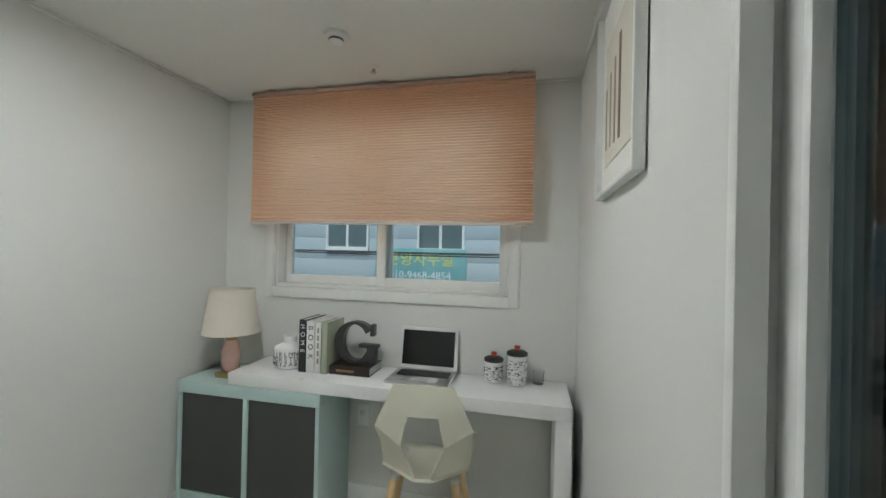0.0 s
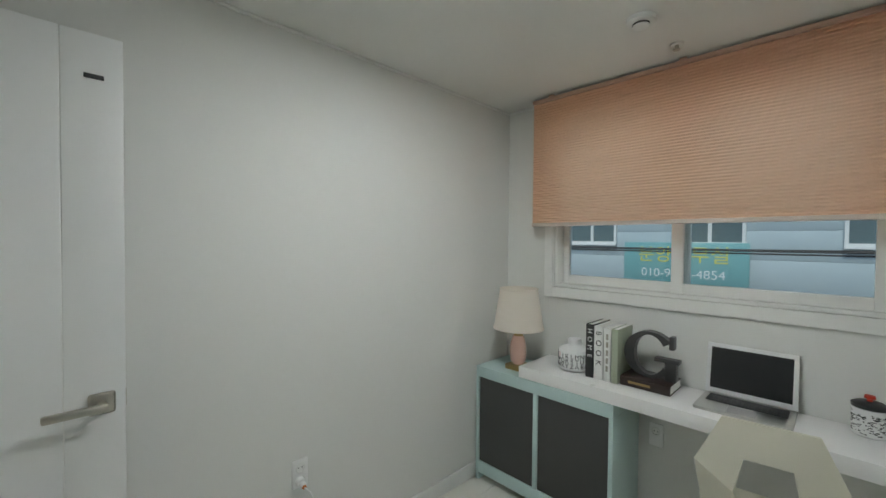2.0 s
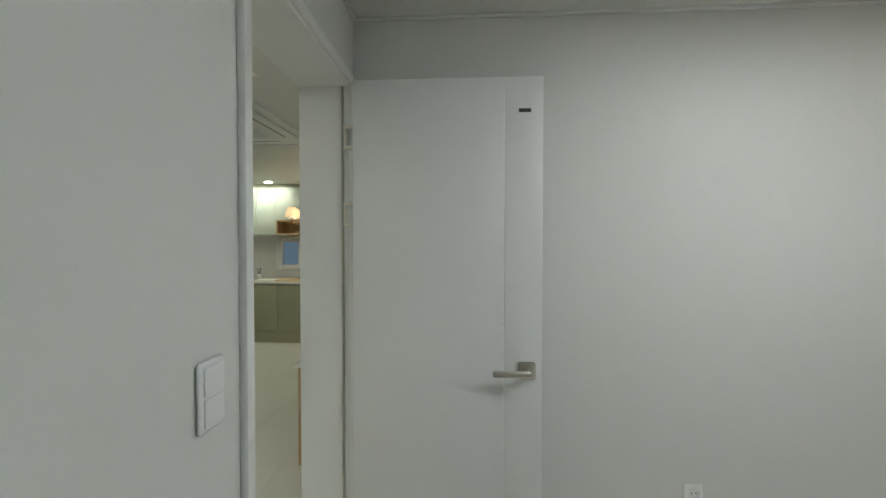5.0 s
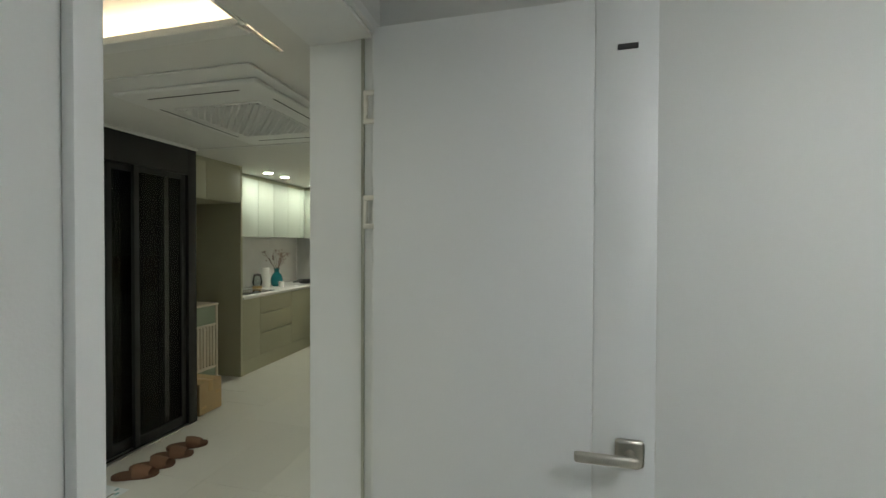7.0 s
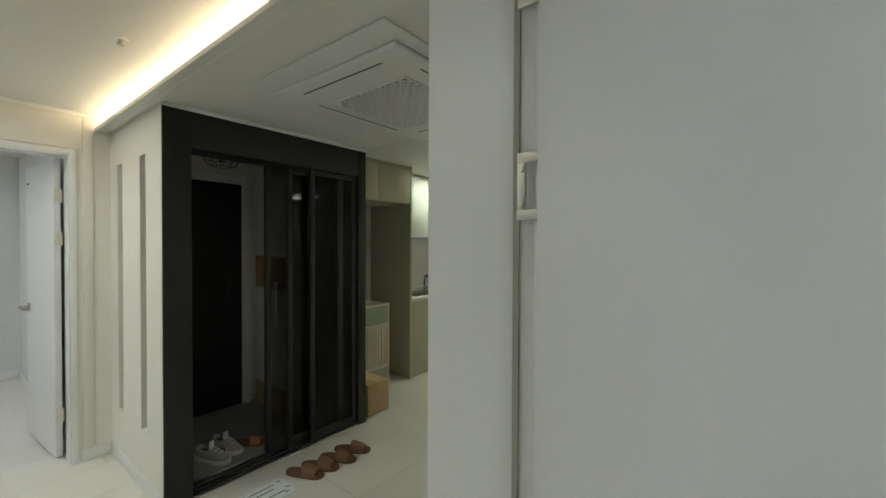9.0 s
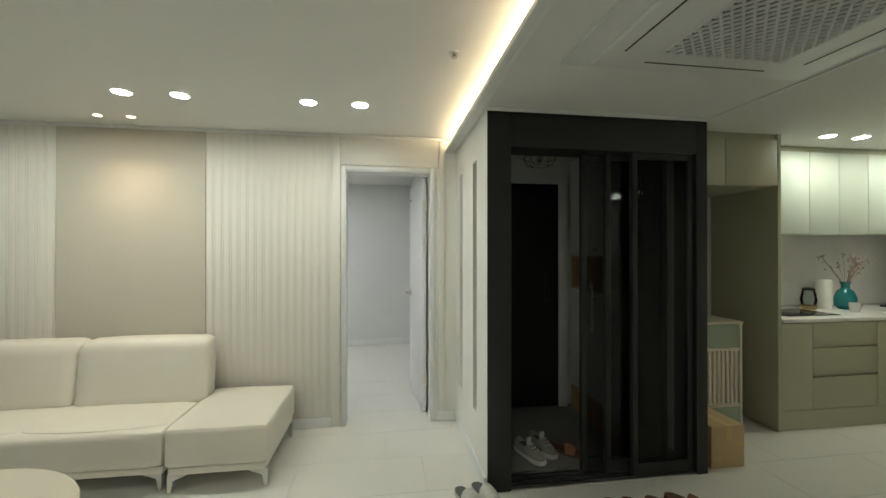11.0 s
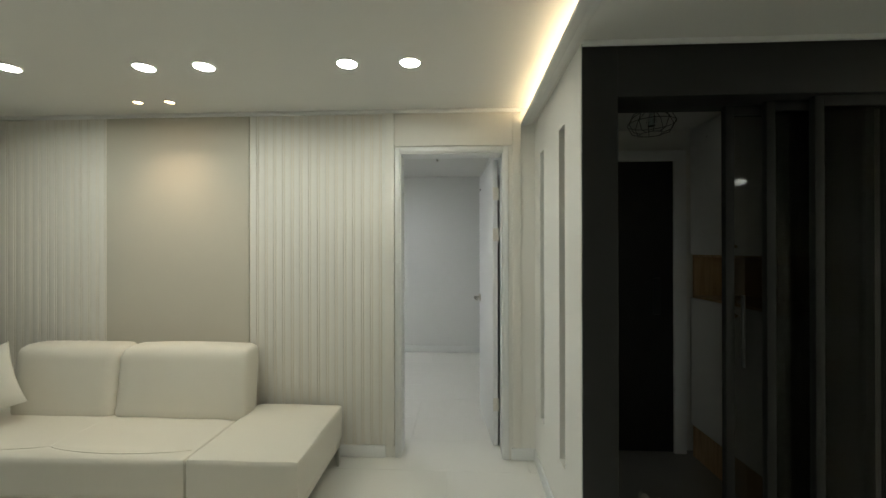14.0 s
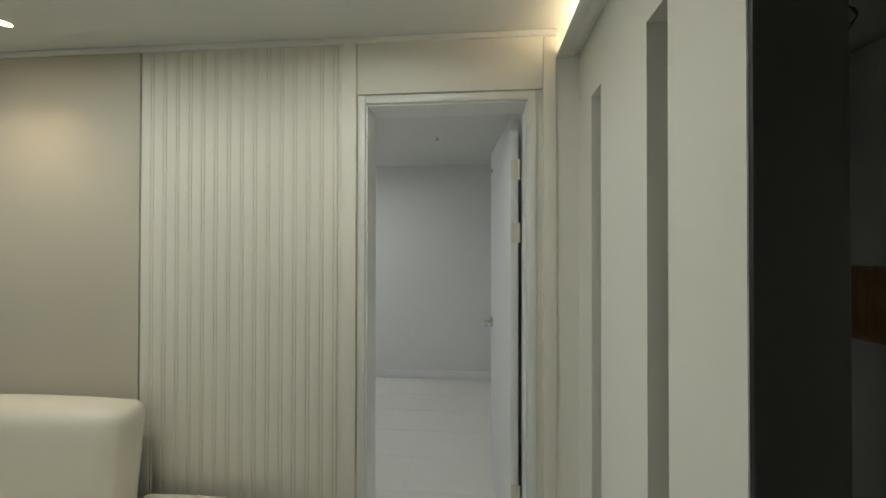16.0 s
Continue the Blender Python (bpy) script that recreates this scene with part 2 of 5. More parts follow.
# ---- sizes of the place ----
WY, WX = -2.77, -2.09           # bedroom: window wall, balcony wall
BZ = 2.318                      # bedroom ceiling
NY = 3.305                      # sofa wall
SX = 0.180                      # wall with the slots
TZ, DZ, KZ = 2.335, 2.235, 2.31  # tray, dropped and kitchen ceilings
EY, EX = 2.277, 1.605           # entrance front, its far side
LX = -3.75                      # living window wall
KX, KY = 4.6, 3.36              # kitchen walls
TOP = 2.6

# ---- structure ----
wall("wall_bedroom_east", [(0, 0.12, WY - 0.2, 0.19, 0, TOP)], WALL, "pale grey papered bedroom wall behind the open door")
wall("wall_bedroom_north", [(LX, -0.775, 0, 0.19, 0, TOP), (-0.042, -0.0, 0.0, 0.19, 0, TOP), (-0.775, -0.042, 0, 0.19, 2.05, TOP)], WALL, "pale grey papered wall round the doorway")
WIN = (-1.74, -0.345, 1.185, 2.2)
wall("wall_bedroom_south", [(WX - 0.2, WIN[0], WY - 0.2, WY, 0, TOP), (WIN[1], 0, WY - 0.2, WY, 0, TOP),
     (WIN[0], WIN[1], WY - 0.2, WY, 0, WIN[2]), (WIN[0], WIN[1], WY - 0.2, WY, WIN[3], TOP)], WALL, "pale grey papered wall round the window")
wall("wall_bedroom_west", [(WX - 0.2, WX, WY, -1.146, 0, TOP), (WX - 0.2, WX, -1.146, 0, 2.14, TOP)], WALL, "pale grey papered wall with the framed picture")
# Assumed outer wall; its opening is added so daylight reaches the balcony glass.
wall("wall_balcony", [(WX - 1.4, WX - 1.3, WY, 0, 0, 1.1), (WX - 1.4, WX - 1.3, WY, 0, 2.1, TOP), (WX - 1.4, WX - 1.3, WY, -2.4, 1.1, 2.1), (WX - 1.4, WX - 1.3, -0.3, 0, 1.1, 2.1), (WX - 1.3, WX - 0.2, WY - 0.1, WY, 0, TOP)], WALL, "assumed balcony wall, opened above the parapet to let daylight in")
solid("balcony_ceiling", bx(WX - 1.3, WX - 0.2, WY, 0, BZ, TOP), CEILING, "plain balcony ceiling", "ceiling")
solid("ceiling_bedroom", bx(WX, 0, WY, 0, BZ, TOP), CEILING, "white papered bedroom ceiling", "ceiling")

wall("wall_living_west", [(LX - 0.2, LX, 0.19, 0.5, 0, TOP), (LX - 0.2, LX, 3.15, NY + 0.2, 0, TOP), (LX - 0.2, LX, 0.5, 3.15, 2.2, TOP)], WALL_LIVING, "cream wall round the living room window")
D2 = (-0.728, -0.024, 2.055)
wall("wall_living_north", [(LX, D2[0], NY, NY + 0.15, 0, TOP), (D2[1], SX, NY, NY + 0.15, 0, TOP), (D2[0], D2[1], NY, NY + 0.15, D2[2], TOP)], WALL_LIVING, "cream wall behind the sofa with a doorway")
SB, SA, S0, S1 = (2.545, 2.655), (3.02, 3.13), 0.35, 1.99
wall("wall_slots", [(SX, SX + 0.1, EY + 0.01, SB[0], 0, TOP), (SX, SX + 0.1, SB[1], SA[0], 0, TOP), (SX, SX + 0.1, SA[1], NY + 0.15, 0, TOP),
     (SX, SX + 0.1, SB[0], SB[1], 0, S0), (SX, SX + 0.1, SB[0], SB[1], S1, TOP), (SX, SX + 0.1, SA[0], SA[1], 0, S0), (SX, SX + 0.1, SA[0], SA[1], S1, TOP)], WALL_LIVING, "cream wall with two tall narrow slots")
solid("window_slots", box(bx(SX + 0.07, SX + 0.078, SB[0], SB[1], S0, S1), SX + 0.07, SX + 0.078, SA[0], SA[1], S0, S1), SMOKE, "smoked glass strips set in the wall slots", "window")
wall("wall_entrance", [(SX + 0.1, 1.62, 3.47, 3.6, 0, TOP), (1.60, 1.66, EY + 0.2, 3.47, 0, TOP)], WALL_LIVING, "plain entrance hall walls")
wall("wall_kitchen", [(1.66, KX, KY, KY + 0.15, 0, TOP), (KX, KX + 0.15, -2.1, 1.85, 0, TOP), (KX, KX + 0.15, 2.5, KY, 0, TOP), (KX, KX + 0.15, 1.85, 2.5, 0, 1.06), (KX, KX + 0.15, 1.85, 2.5, 1.46, TOP),
     (0.12, KX, -2.2, -2.1, 0, TOP)], WALL_LIVING, "cream kitchen walls round the small window")
wall("wall_spare_room", [(-3.0, 0.9, 6.05, 6.2, 0, TOP), (-0.02, 0.16, 3.56, 6.05, 0, TOP), (-3.1, -3.0, NY + 0.15, 6.05, 0, TOP)], WALL, "plain white walls of the empty room")
solid("ceiling_spare_room", bx(-3.0, 0.06, NY + 0.15, 6.05, 2.385, TOP), CEILING, "white ceiling of the empty room", "ceiling")
solid("ceiling_tray", bx(LX, 0.32, 0.19, NY, TZ, TOP), CEILING, "raised white living room ceiling", "ceiling")
bm = bx(0.32, 1.61, 0.19, EY, DZ, TOP)
box(bm, 0.112, 0.32, 0.57, NY, DZ, DZ + 0.012)
box(bm, LX, 0.32, 0.19, 0.545, DZ, DZ + 0.012)
solid("ceiling_drop", bm, CEILING, "dropped white ceiling with the air conditioner", "ceiling")
bm = bx(0.096, 0.112, 0.545, NY, DZ - 0.004, DZ + 0.018, 0.003)
box(bm, LX, 0.096, 0.545, 0.56, DZ - 0.004, DZ + 0.03)
box(bm, 0.088, 0.128, 0.57, NY, DZ - 0.016, DZ - 0.004, 0.004)
box(bm, 0.128, 0.16, 0.57, NY, DZ - 0.010, DZ - 0.001, 0.003)
solid("trim_cove", bm, TRIM, "white moulded lip of the ceiling cove", "trim")
solid("cove_light", bx(0.15, 0.17, 0.6, NY - 0.03, DZ + 0.014, DZ + 0.022), COVE_GLOW, "warm glowing light strip hidden in the cove", "light", "thing")
solid("ceiling_kitchen", bx(1.61, KX, -2.1, KY, KZ, TOP), CEILING, "white kitchen ceiling", "ceiling")
solid("ceiling_dining", bx(0.12, 1.61, -2.1, 0.19, DZ, TOP), CEILING, "white ceiling beside the kitchen", "ceiling")
solid("ceiling_entrance", bx(SX + 0.1, 1.6, EY + 0.03, 3.47, 2.22, TOP), CEILING, "white entrance hall ceiling", "ceiling")
bm = bx(1.61, 1.63, -2.1, EY, DZ - 0.006, KZ)
solid("trim_soffit", bm, TRIM, "white edge of the dropped ceiling", "trim")

# crown and base mouldings
bm = bmesh.new()
for a in ((WX, 0, WY, WY + 0.012, BZ - 0.014, BZ), (-0.012, 0, WY, 0, BZ - 0.014, BZ), (WX, 0, -0.012, 0, BZ - 0.014, BZ), (WX, WX + 0.012, WY, 0, BZ - 0.014, BZ)):
    box(bm, *a, bevel=0.004)
box(bm, LX, 0.085, NY - 0.022, NY, TZ - 0.025, TZ, 0.005)
box(bm, SX, EX, EY - 0.02, EY - 0.004, DZ - 0.022, DZ, 0.004)
solid("trim_crown", bm, TRIM, "thin white ceiling moulding", "trim")
bm = bmesh.new()
for a in ((-0.014, 0, WY, -0.0, 0, 0.085), (WX, 0, WY, WY + 0.014, 0, 0.085), (WX, WX + 0.014, WY, -1.13, 0, 0.085), (WX, -0.83, -0.014, 0, 0, 0.085),
          (LX, -0.82, NY - 0.017, NY, 0, 0.08), (0.02, SX, NY - 0.014, NY, 0, 0.08), (SX - 0.012, SX, EY + 0.02, NY - 0.014, 0, 0.08),
          (-3.0, -0.02, 6.036, 6.05, 0, 0.09), (-0.034, -0.02, 3.56, 6.036, 0, 0.09)):
    box(bm, *a, bevel=0.004)
solid("baseboard", bm, TRIM, "white baseboard along the walls", "baseboard")


def door_trim(name, x0, x1, top, y0, y1, face):
    """Jamb lining and casing of a doorway in a wall along x."""
    bm = bmesh.new()
    for a in ((x0, x0 + 0.014, y0, y1, 0, top), (x1 - 0.014, x1, y0, y1, 0, top), (x0, x1, y0, y1, top - 0.014, top)):
        box(bm, *a)
    for y in face:
        lo, hi = (y, y + 0.008) if y > (y0 + y1) / 2 else (y - 0.012, y)
        w = 0.034
        box(bm, x0 - w + 0.006, x0 + 0.006, lo, hi, 0, top + w - 0.006, 0.004)
        box(bm, x1 - 0.006, x1 + w - 0.006, lo, hi, 0, top + w - 0.006, 0.004)
        box(bm, x0 + 0.006, x1 - 0.006, lo, hi, top - 0.006, top + w - 0.006, 0.004)
    return solid(name, bm, TRIM, "white doorway lining and casing", "door frame")


door_trim("door_frame_1", -0.775, -0.042, 2.05, -0.002, 0.192, (0.192,))
bm = bx(-0.80, -0.772, -0.018, 0, 0, 2.075, 0.004)
box(bm, -0.06, -0.034, -0.018, 0, 0, 2.075, 0.004)
box(bm, -0.772, -0.06, -0.018, 0, 2.045, 2.075, 0.004)
solid("door_casing_1", bm, TRIM, "white casing of the bedroom doorway", "door frame")
door_trim("door_frame_2", D2[0], D2[1], D2[2], NY, NY + 0.15, (NY, NY + 0.15))
bm = bmesh.new()
for a in ((D2[0] - 0.09, D2[0] - 0.03, NY - 0.03, NY, 0.08, TZ - 0.025), (D2[0] - 0.03, 0.03, NY - 0.012, NY, 2.09, TZ - 0.025), (0.032, 0.085, NY - 0.012, NY, 0.08, TZ - 0.025)):
    box(bm, *a, bevel=0.002)
solid("trim_door_surround", bm, FLUTE, "cream boards round the doorway", "trim")


def lever(parent, at, along, out, mat_):
    """Square rose and lever; along and out are unit vectors."""
    a, o = Vector(along), Vector(out)
    up = Vector((0, 0, 1))
    turn = Matrix((a, o, up)).transposed().to_4x4()
    turn.translation = Vector(at)
    rose = part("handle_rose", box(bmesh.new(), -0.031, 0.031, 0, 0.011, -0.031, 0.031, 0.008, 3, turn), mat_, parent, "satin nickel rose")
    bm = rod(bmesh.new(), turn @ Vector((0, 0.01, 0)), turn @ Vector((0, 0.05, 0)), 0.011, 0.011, 16)
    box(bm, -0.012, 0.125, 0.038, 0.056, -0.012, 0.010, 0.006, 3, turn)
    part("handle_lever", bm, mat_, parent, "satin nickel lever")


# open bedroom door, standing along the east wall
d1 = thing("door_1", (-0.08, -0.02, 0), "white bedroom door standing open against the wall", "door", kind="structure")
part("leaf", bx(-0.10, -0.062, -0.578, -0.024, 0.012, 2.04, 0.002), DOOR, d1)
part("edge_board", bx(-0.10, -0.062, -0.715, -0.580, 0.012, 2.04, 0.002), DOOR, d1)
part("leaf_core", bx(-0.098, -0.066, -0.6, -0.56, 0.02, 2.03), TRIM, d1)
lever(d1, (-0.10, -0.66, 0.985), (0, 1, 0), (-1, 0, 0), NICKEL)
part("name_plate", bx(-0.103, -0.0995, -0.672, -0.628, 1.913, 1.926, 0.001), INK, d1, "small black name plate")
part("latch", bx(-0.092, -0.07, -0.718, -0.713, 0.96, 1.01, 0.001), NICKEL, d1)
for hz in (0.30, 1.552, 1.84):
    bm = bx(-0.075, -0.071, 0.004, 0.017, hz - 0.046, hz + 0.046, 0.001)
    for s in (-1, 1):
        box(bm, -0.076, -0.071, -0.021, 0.017, hz + s * 0.039 - 0.007, hz + s * 0.039 + 0.007, 0.001)
        for q in (-0.014, 0.010):
            rod(bm, (-0.0775, q, hz + s * 0.038 * (1 if q < 0 else 0.62)), (-0.0755, q, hz + s * 0.038 * (1 if q < 0 else 0.62)), 0.0035, steps=10)
    part("hinge", bm, HINGE, d1, "satin nickel hinge")

solid("trim_door_seal", bx(-0.0595, -0.054, 0.022, 0.031, 0, 2.036), mat("olive_seal", (0.42, 0.42, 0.35), 0.7), "olive rubber seal in the doorway lining", "trim")

# open door of the empty room
d2 = thing("door_2", (-0.052, 3.47, 0), "white door standing open into the empty room", "door", kind="structure", rz=5.2)
part("leaf", bx(-0.088, -0.052, 3.47, 4.155, 0.012, 2.03, 0.002), DOOR, d2)
lever(d2, (-0.088, 4.095, 0.985), (0, -1, 0), (-1, 0, 0), NICKEL)
part("name_plate", bx(-0.091, -0.0875, 4.07, 4.114, 1.905, 1.918, 0.001), INK, d2, "small black name plate")
for hz in (0.3, 1.5, 1.79):
    bm = bx(-0.087, -0.054, 3.4665, 3.4695, hz - 0.046, hz + 0.046, 0.001)
    rod(bm, (-0.049, 3.464, hz - 0.046), (-0.049, 3.464, hz + 0.046), 0.006, steps=12)
    for q in (-0.03, 0.0, 0.03):
        rod(bm, (-0.072, 3.4655, hz + q), (-0.072, 3.467, hz + q), 0.004, steps=10)
    part("hinge", bm, HINGE, d2, "brass-toned hinge")

# ---- entrance ----
ent = thing("entrance_screen", (0.9, EY, 0), "black aluminium entrance screen with smoked glass sliding doors half open", "sliding door")
part("frame_stile", bx(SX + 0.003, 0.325, EY, EY + 0.2, 0, DZ - 0.001, 0.002), BLACK, ent)
part("frame_stile", bx(1.53, EX, EY, EY + 0.2, 0, DZ - 0.001, 0.002), BLACK, ent)
part("frame_header", bx(0.325, 1.53, EY, EY + 0.2, 2.012, DZ - 0.001, 0.002), BLACK, ent)
for ty in (0.035, 0.085, 0.135):
    part("floor_track", bx(0.325, 1.53, EY + ty - 0.007, EY + ty + 0.007, 0, 0.014, 0.002), BLACK, ent)
part("floor_sill", bx(0.325, 1.53, EY, EY + 0.18, 0, 0.009, 0.001), SILVER, ent, "bright metal sill")
for x0, x1, y0 in ((0.822, 1.25, EY + 0.12), (0.955, 1.38, EY + 0.07), (1.105, 1.52, EY + 0.02)):
    y1, s = y0 + 0.03, 0.036
    leaf = part("sliding_panel", box(box(box(bx(x0, x0 + s, y0, y1, 0.016, 2.01, 0.002), x1 - s, x1, y0, y1, 0.016, 2.01, 0.002), x0 + s, x1 - s, y0, y1, 0.016, 0.086, 0.002), x0 + s, x1 - s, y0, y1, 1.97, 2.01, 0.002), BLACK, ent)
    part("pane", bx(x0 + s, x1 - s, y0 + 0.012, y0 + 0.018, 0.086, 1.97), SMOKE, leaf, "smoked glass pane")
bm = rod(rod(rod(bmesh.new(), (0.875, EY + 0.095, 0.9), (0.875, EY + 0.095, 1.2), 0.008), (0.875, EY + 0.095, 0.93), (0.875, EY + 0.125, 0.93), 0.006), (0.875, EY + 0.095, 1.17), (0.875, EY + 0.125, 1.17), 0.006)
part("pull_handle", bm, DARK, ent, "black tubular pull handle")

fd = thing("front_door", (0.9, 3.46, 0), "black steel front door in a white frame", "door", kind="structure")
part("leaf", bx(0.40, 1.14, 3.435, 3.468, 0.01, 2.0, 0.003), BLACK, fd)
part("door_frame", box(box(bx(1.14, 1.222, 3.42, 3.469, 0, 2.07, 0.003), 0.33, 0.40, 3.42, 3.469, 0, 2.07, 0.003), 0.40, 1.14, 3.42, 3.469, 2.0, 2.07, 0.003), TRIM, fd, "white frame")
part("lock", bx(1.0, 1.05, 3.41, 3.435, 0.95, 1.2, 0.008), DARK, fd, "black digital lock")
solid("entrance_floor", bx(SX + 0.1, 1.6, EY + 0.19, 3.47, -0.05, 0.004), GREY_TILE, "grey stone entrance floor", "floor")
solid("baseboard_entrance", bx(1.2225, 1.232, 3.44, 3.469, 0.004, 0.12, 0.002), DARK, "black skirting by the front door", "baseboard")
sc = thing("shoe_cabinet", (1.42, 3.0, 0), "white shoe cabinet with an open oak niche", "cabinet")
part("lower_door", bx(1.236, 1.598, 2.62, 3.40, 0.22, 1.07, 0.003), WHITE, sc)
part("upper_door", bx(1.236, 1.598, 2.62, 3.40, 1.36, 2.2, 0.003), WHITE, sc)
bm = bx(1.25, 1.598, 2.62, 3.40, 1.0705, 1.085)
box(bm, 1.25, 1.598, 2.62, 3.40, 1.345, 1.3595), box(bm, 1.58, 1.598, 2.62, 3.40, 1.085, 1.345), box(bm, 1.25, 1.58, 3.385, 3.40, 1.085, 1.345), box(bm, 1.25, 1.58, 2.62, 2.635, 1.085, 1.345)
part("niche", bm, OAK, sc, "oak lined niche")
part("plinth", bx(1.25, 1.598, 2.62, 3.40, 0.004, 0.219), OAK, sc, "oak recess under the doors")
for kz in (1.02, 1.41):
    bm = rod(bmesh.new(), (1.212, 2.95, kz), (1.237, 2.95, kz), 0.013, 0.009, 14)
    part("knob", bm, BRASS, sc, "small round knob")
cl = thing("cage_lamp", (0.77, 2.95, 2.22), "unlit black wire cage ceiling lamp", "lamp")
bm = lat([(0.05, 2.2), (0.05, 2.219)], 20, (0.77, 2.95, 0))
part("canopy", bm, DARK, cl)
bm = bmesh.new()
for i in range(10):
    a = 2 * math.pi * i / 10
    pts = [(0.03, 2.2), (0.10, 2.16), (0.125, 2.11), (0.10, 2.06), (0.06, 2.05)]
    for (r0, z0), (r1, z1) in zip(pts, pts[1:]):
        rod(bm, (0.77 + r0 * math.cos(a), 2.95 + r0 * math.sin(a), z0), (0.77 + r1 * math.cos(a), 2.95 + r1 * math.sin(a), z1), 0.002, steps=5)
for r, z in ((0.125, 2.11), (0.06, 2.05)):
    for i in range(24):
        a, b = 2 * math.pi * i / 24, 2 * math.pi * (i + 1) / 24
        rod(bm, (0.77 + r * math.cos(a), 2.95 + r * math.sin(a), z), (0.77 + r * math.cos(b), 2.95 + r * math.sin(b), z), 0.002, steps=5)
part("cage", bm, DARK, cl)
part("bulb", lat([(0.012, 2.2), (0.014, 2.16), (0.03, 2.12), (0.022, 2.095), (0.004, 2.09)], 16, (0.77, 2.95, 0)), CLEAR, cl)


def sole_outline(length, width, steps=22):
    pts = []
    for i in range(steps):
        a = 2 * math.pi * i / steps
        y = 0.5 * length * math.sin(a)
        w = width * (0.5 - 0.06 * math.cos(2 * math.pi * (y / length)) + 0.05 * y / length)
        c = math.cos(a)
        pts.append((w * math.copysign(abs(c) ** 0.75, c), y))
    return pts


def slipper(name, at, rz, label, sole_mat, upper_mat, closed=0.42, group="", rise=0.05, insole=None):
    t = thing(name, at, label, "slipper", group, rz)
    out = sole_outline(0.26, 0.098)
    part("sole", prism(bmesh.new(), out, "z", 0.0, 0.018), sole_mat, t, world=False)
    part("insole", prism(bmesh.new(), [(u * 0.9, v * 0.95) for u, v in out], "z", 0.0185, 0.021), insole or sole_mat, t, world=False)
    bm = bmesh.new()
    rows = []
    n, lo, hi = 10, 0.115 - closed * 0.26, 0.088
    for j in range(n + 1):
        y = lo + (hi - lo) * j / n
        w = 0.047 * min(1.0, math.sqrt(max(0.05, 1 - (max(0, y - 0.03) / 0.098) ** 2)))
        h = 0.02 + rise * (1 - 0.55 * (j / n) ** 1.5)
        rows.append([bm.verts.new((-(w + 0.003) * math.cos(math.pi * k / 10), y + 0.012 * math.sin(math.pi * k / 10) * (j == 0) * -1, 0.012 + (h - 0.012) * math.sin(math.pi * k / 10) ** 0.8)) for k in range(11)])
    for a, b in zip(rows, rows[1:]):
        for k in range(10):
            bm.faces.new((a[k], a[k + 1], b[k + 1], b[k]))
    bmesh.ops.recalc_face_normals(bm, faces=bm.faces[:])
    r = bmesh.ops.solidify(bm, geom=bm.faces[:], thickness=0.005)
    part("upper", bm, upper_mat, t, world=False)
    return t


s1 = slipper("slipper", (0.865, 2.0, 0), 205, "brown felt house slipper on the pale floor", TAN_DARK, TAN, group="brown slippers")
for sx, sy, sr in ((0.975, 1.995, 208), (1.11, 1.985, 206), (1.245, 2.0, 212)):
    copy_thing(s1, pose(sx, sy, 0, 0, 0, sr))
PALE_RUBBER = mat("striped_rubber", (0.55, 0.54, 0.49), 0.6, vary=0.2, scale=60)
GREY_INSOLE = mat("dark_insole", (0.10, 0.11, 0.11), 0.7)
w1 = slipper("slide_sandal", (0.055, 2.22, 0), 197, "striped pale slide with a dark insole", PALE_RUBBER, PALE_RUBBER, group="striped slides", rise=0.055, insole=GREY_INSOLE)
copy_thing(w1, pose(0.165, 2.25, 0, 0, 0, 200))
RUBBER = mat("sandal_leather", (0.30, 0.14, 0.07), 0.55)
slipper("sandal", (0.83, 2.66, 0.004), 222, "brown leather sandal on the entrance floor", TAN_DARK, RUBBER, 0.34)
SNEAK = mat("sneaker_cloth", (0.40, 0.385, 0.33), 0.8, vary=0.15, scale=40, bump=0.3)


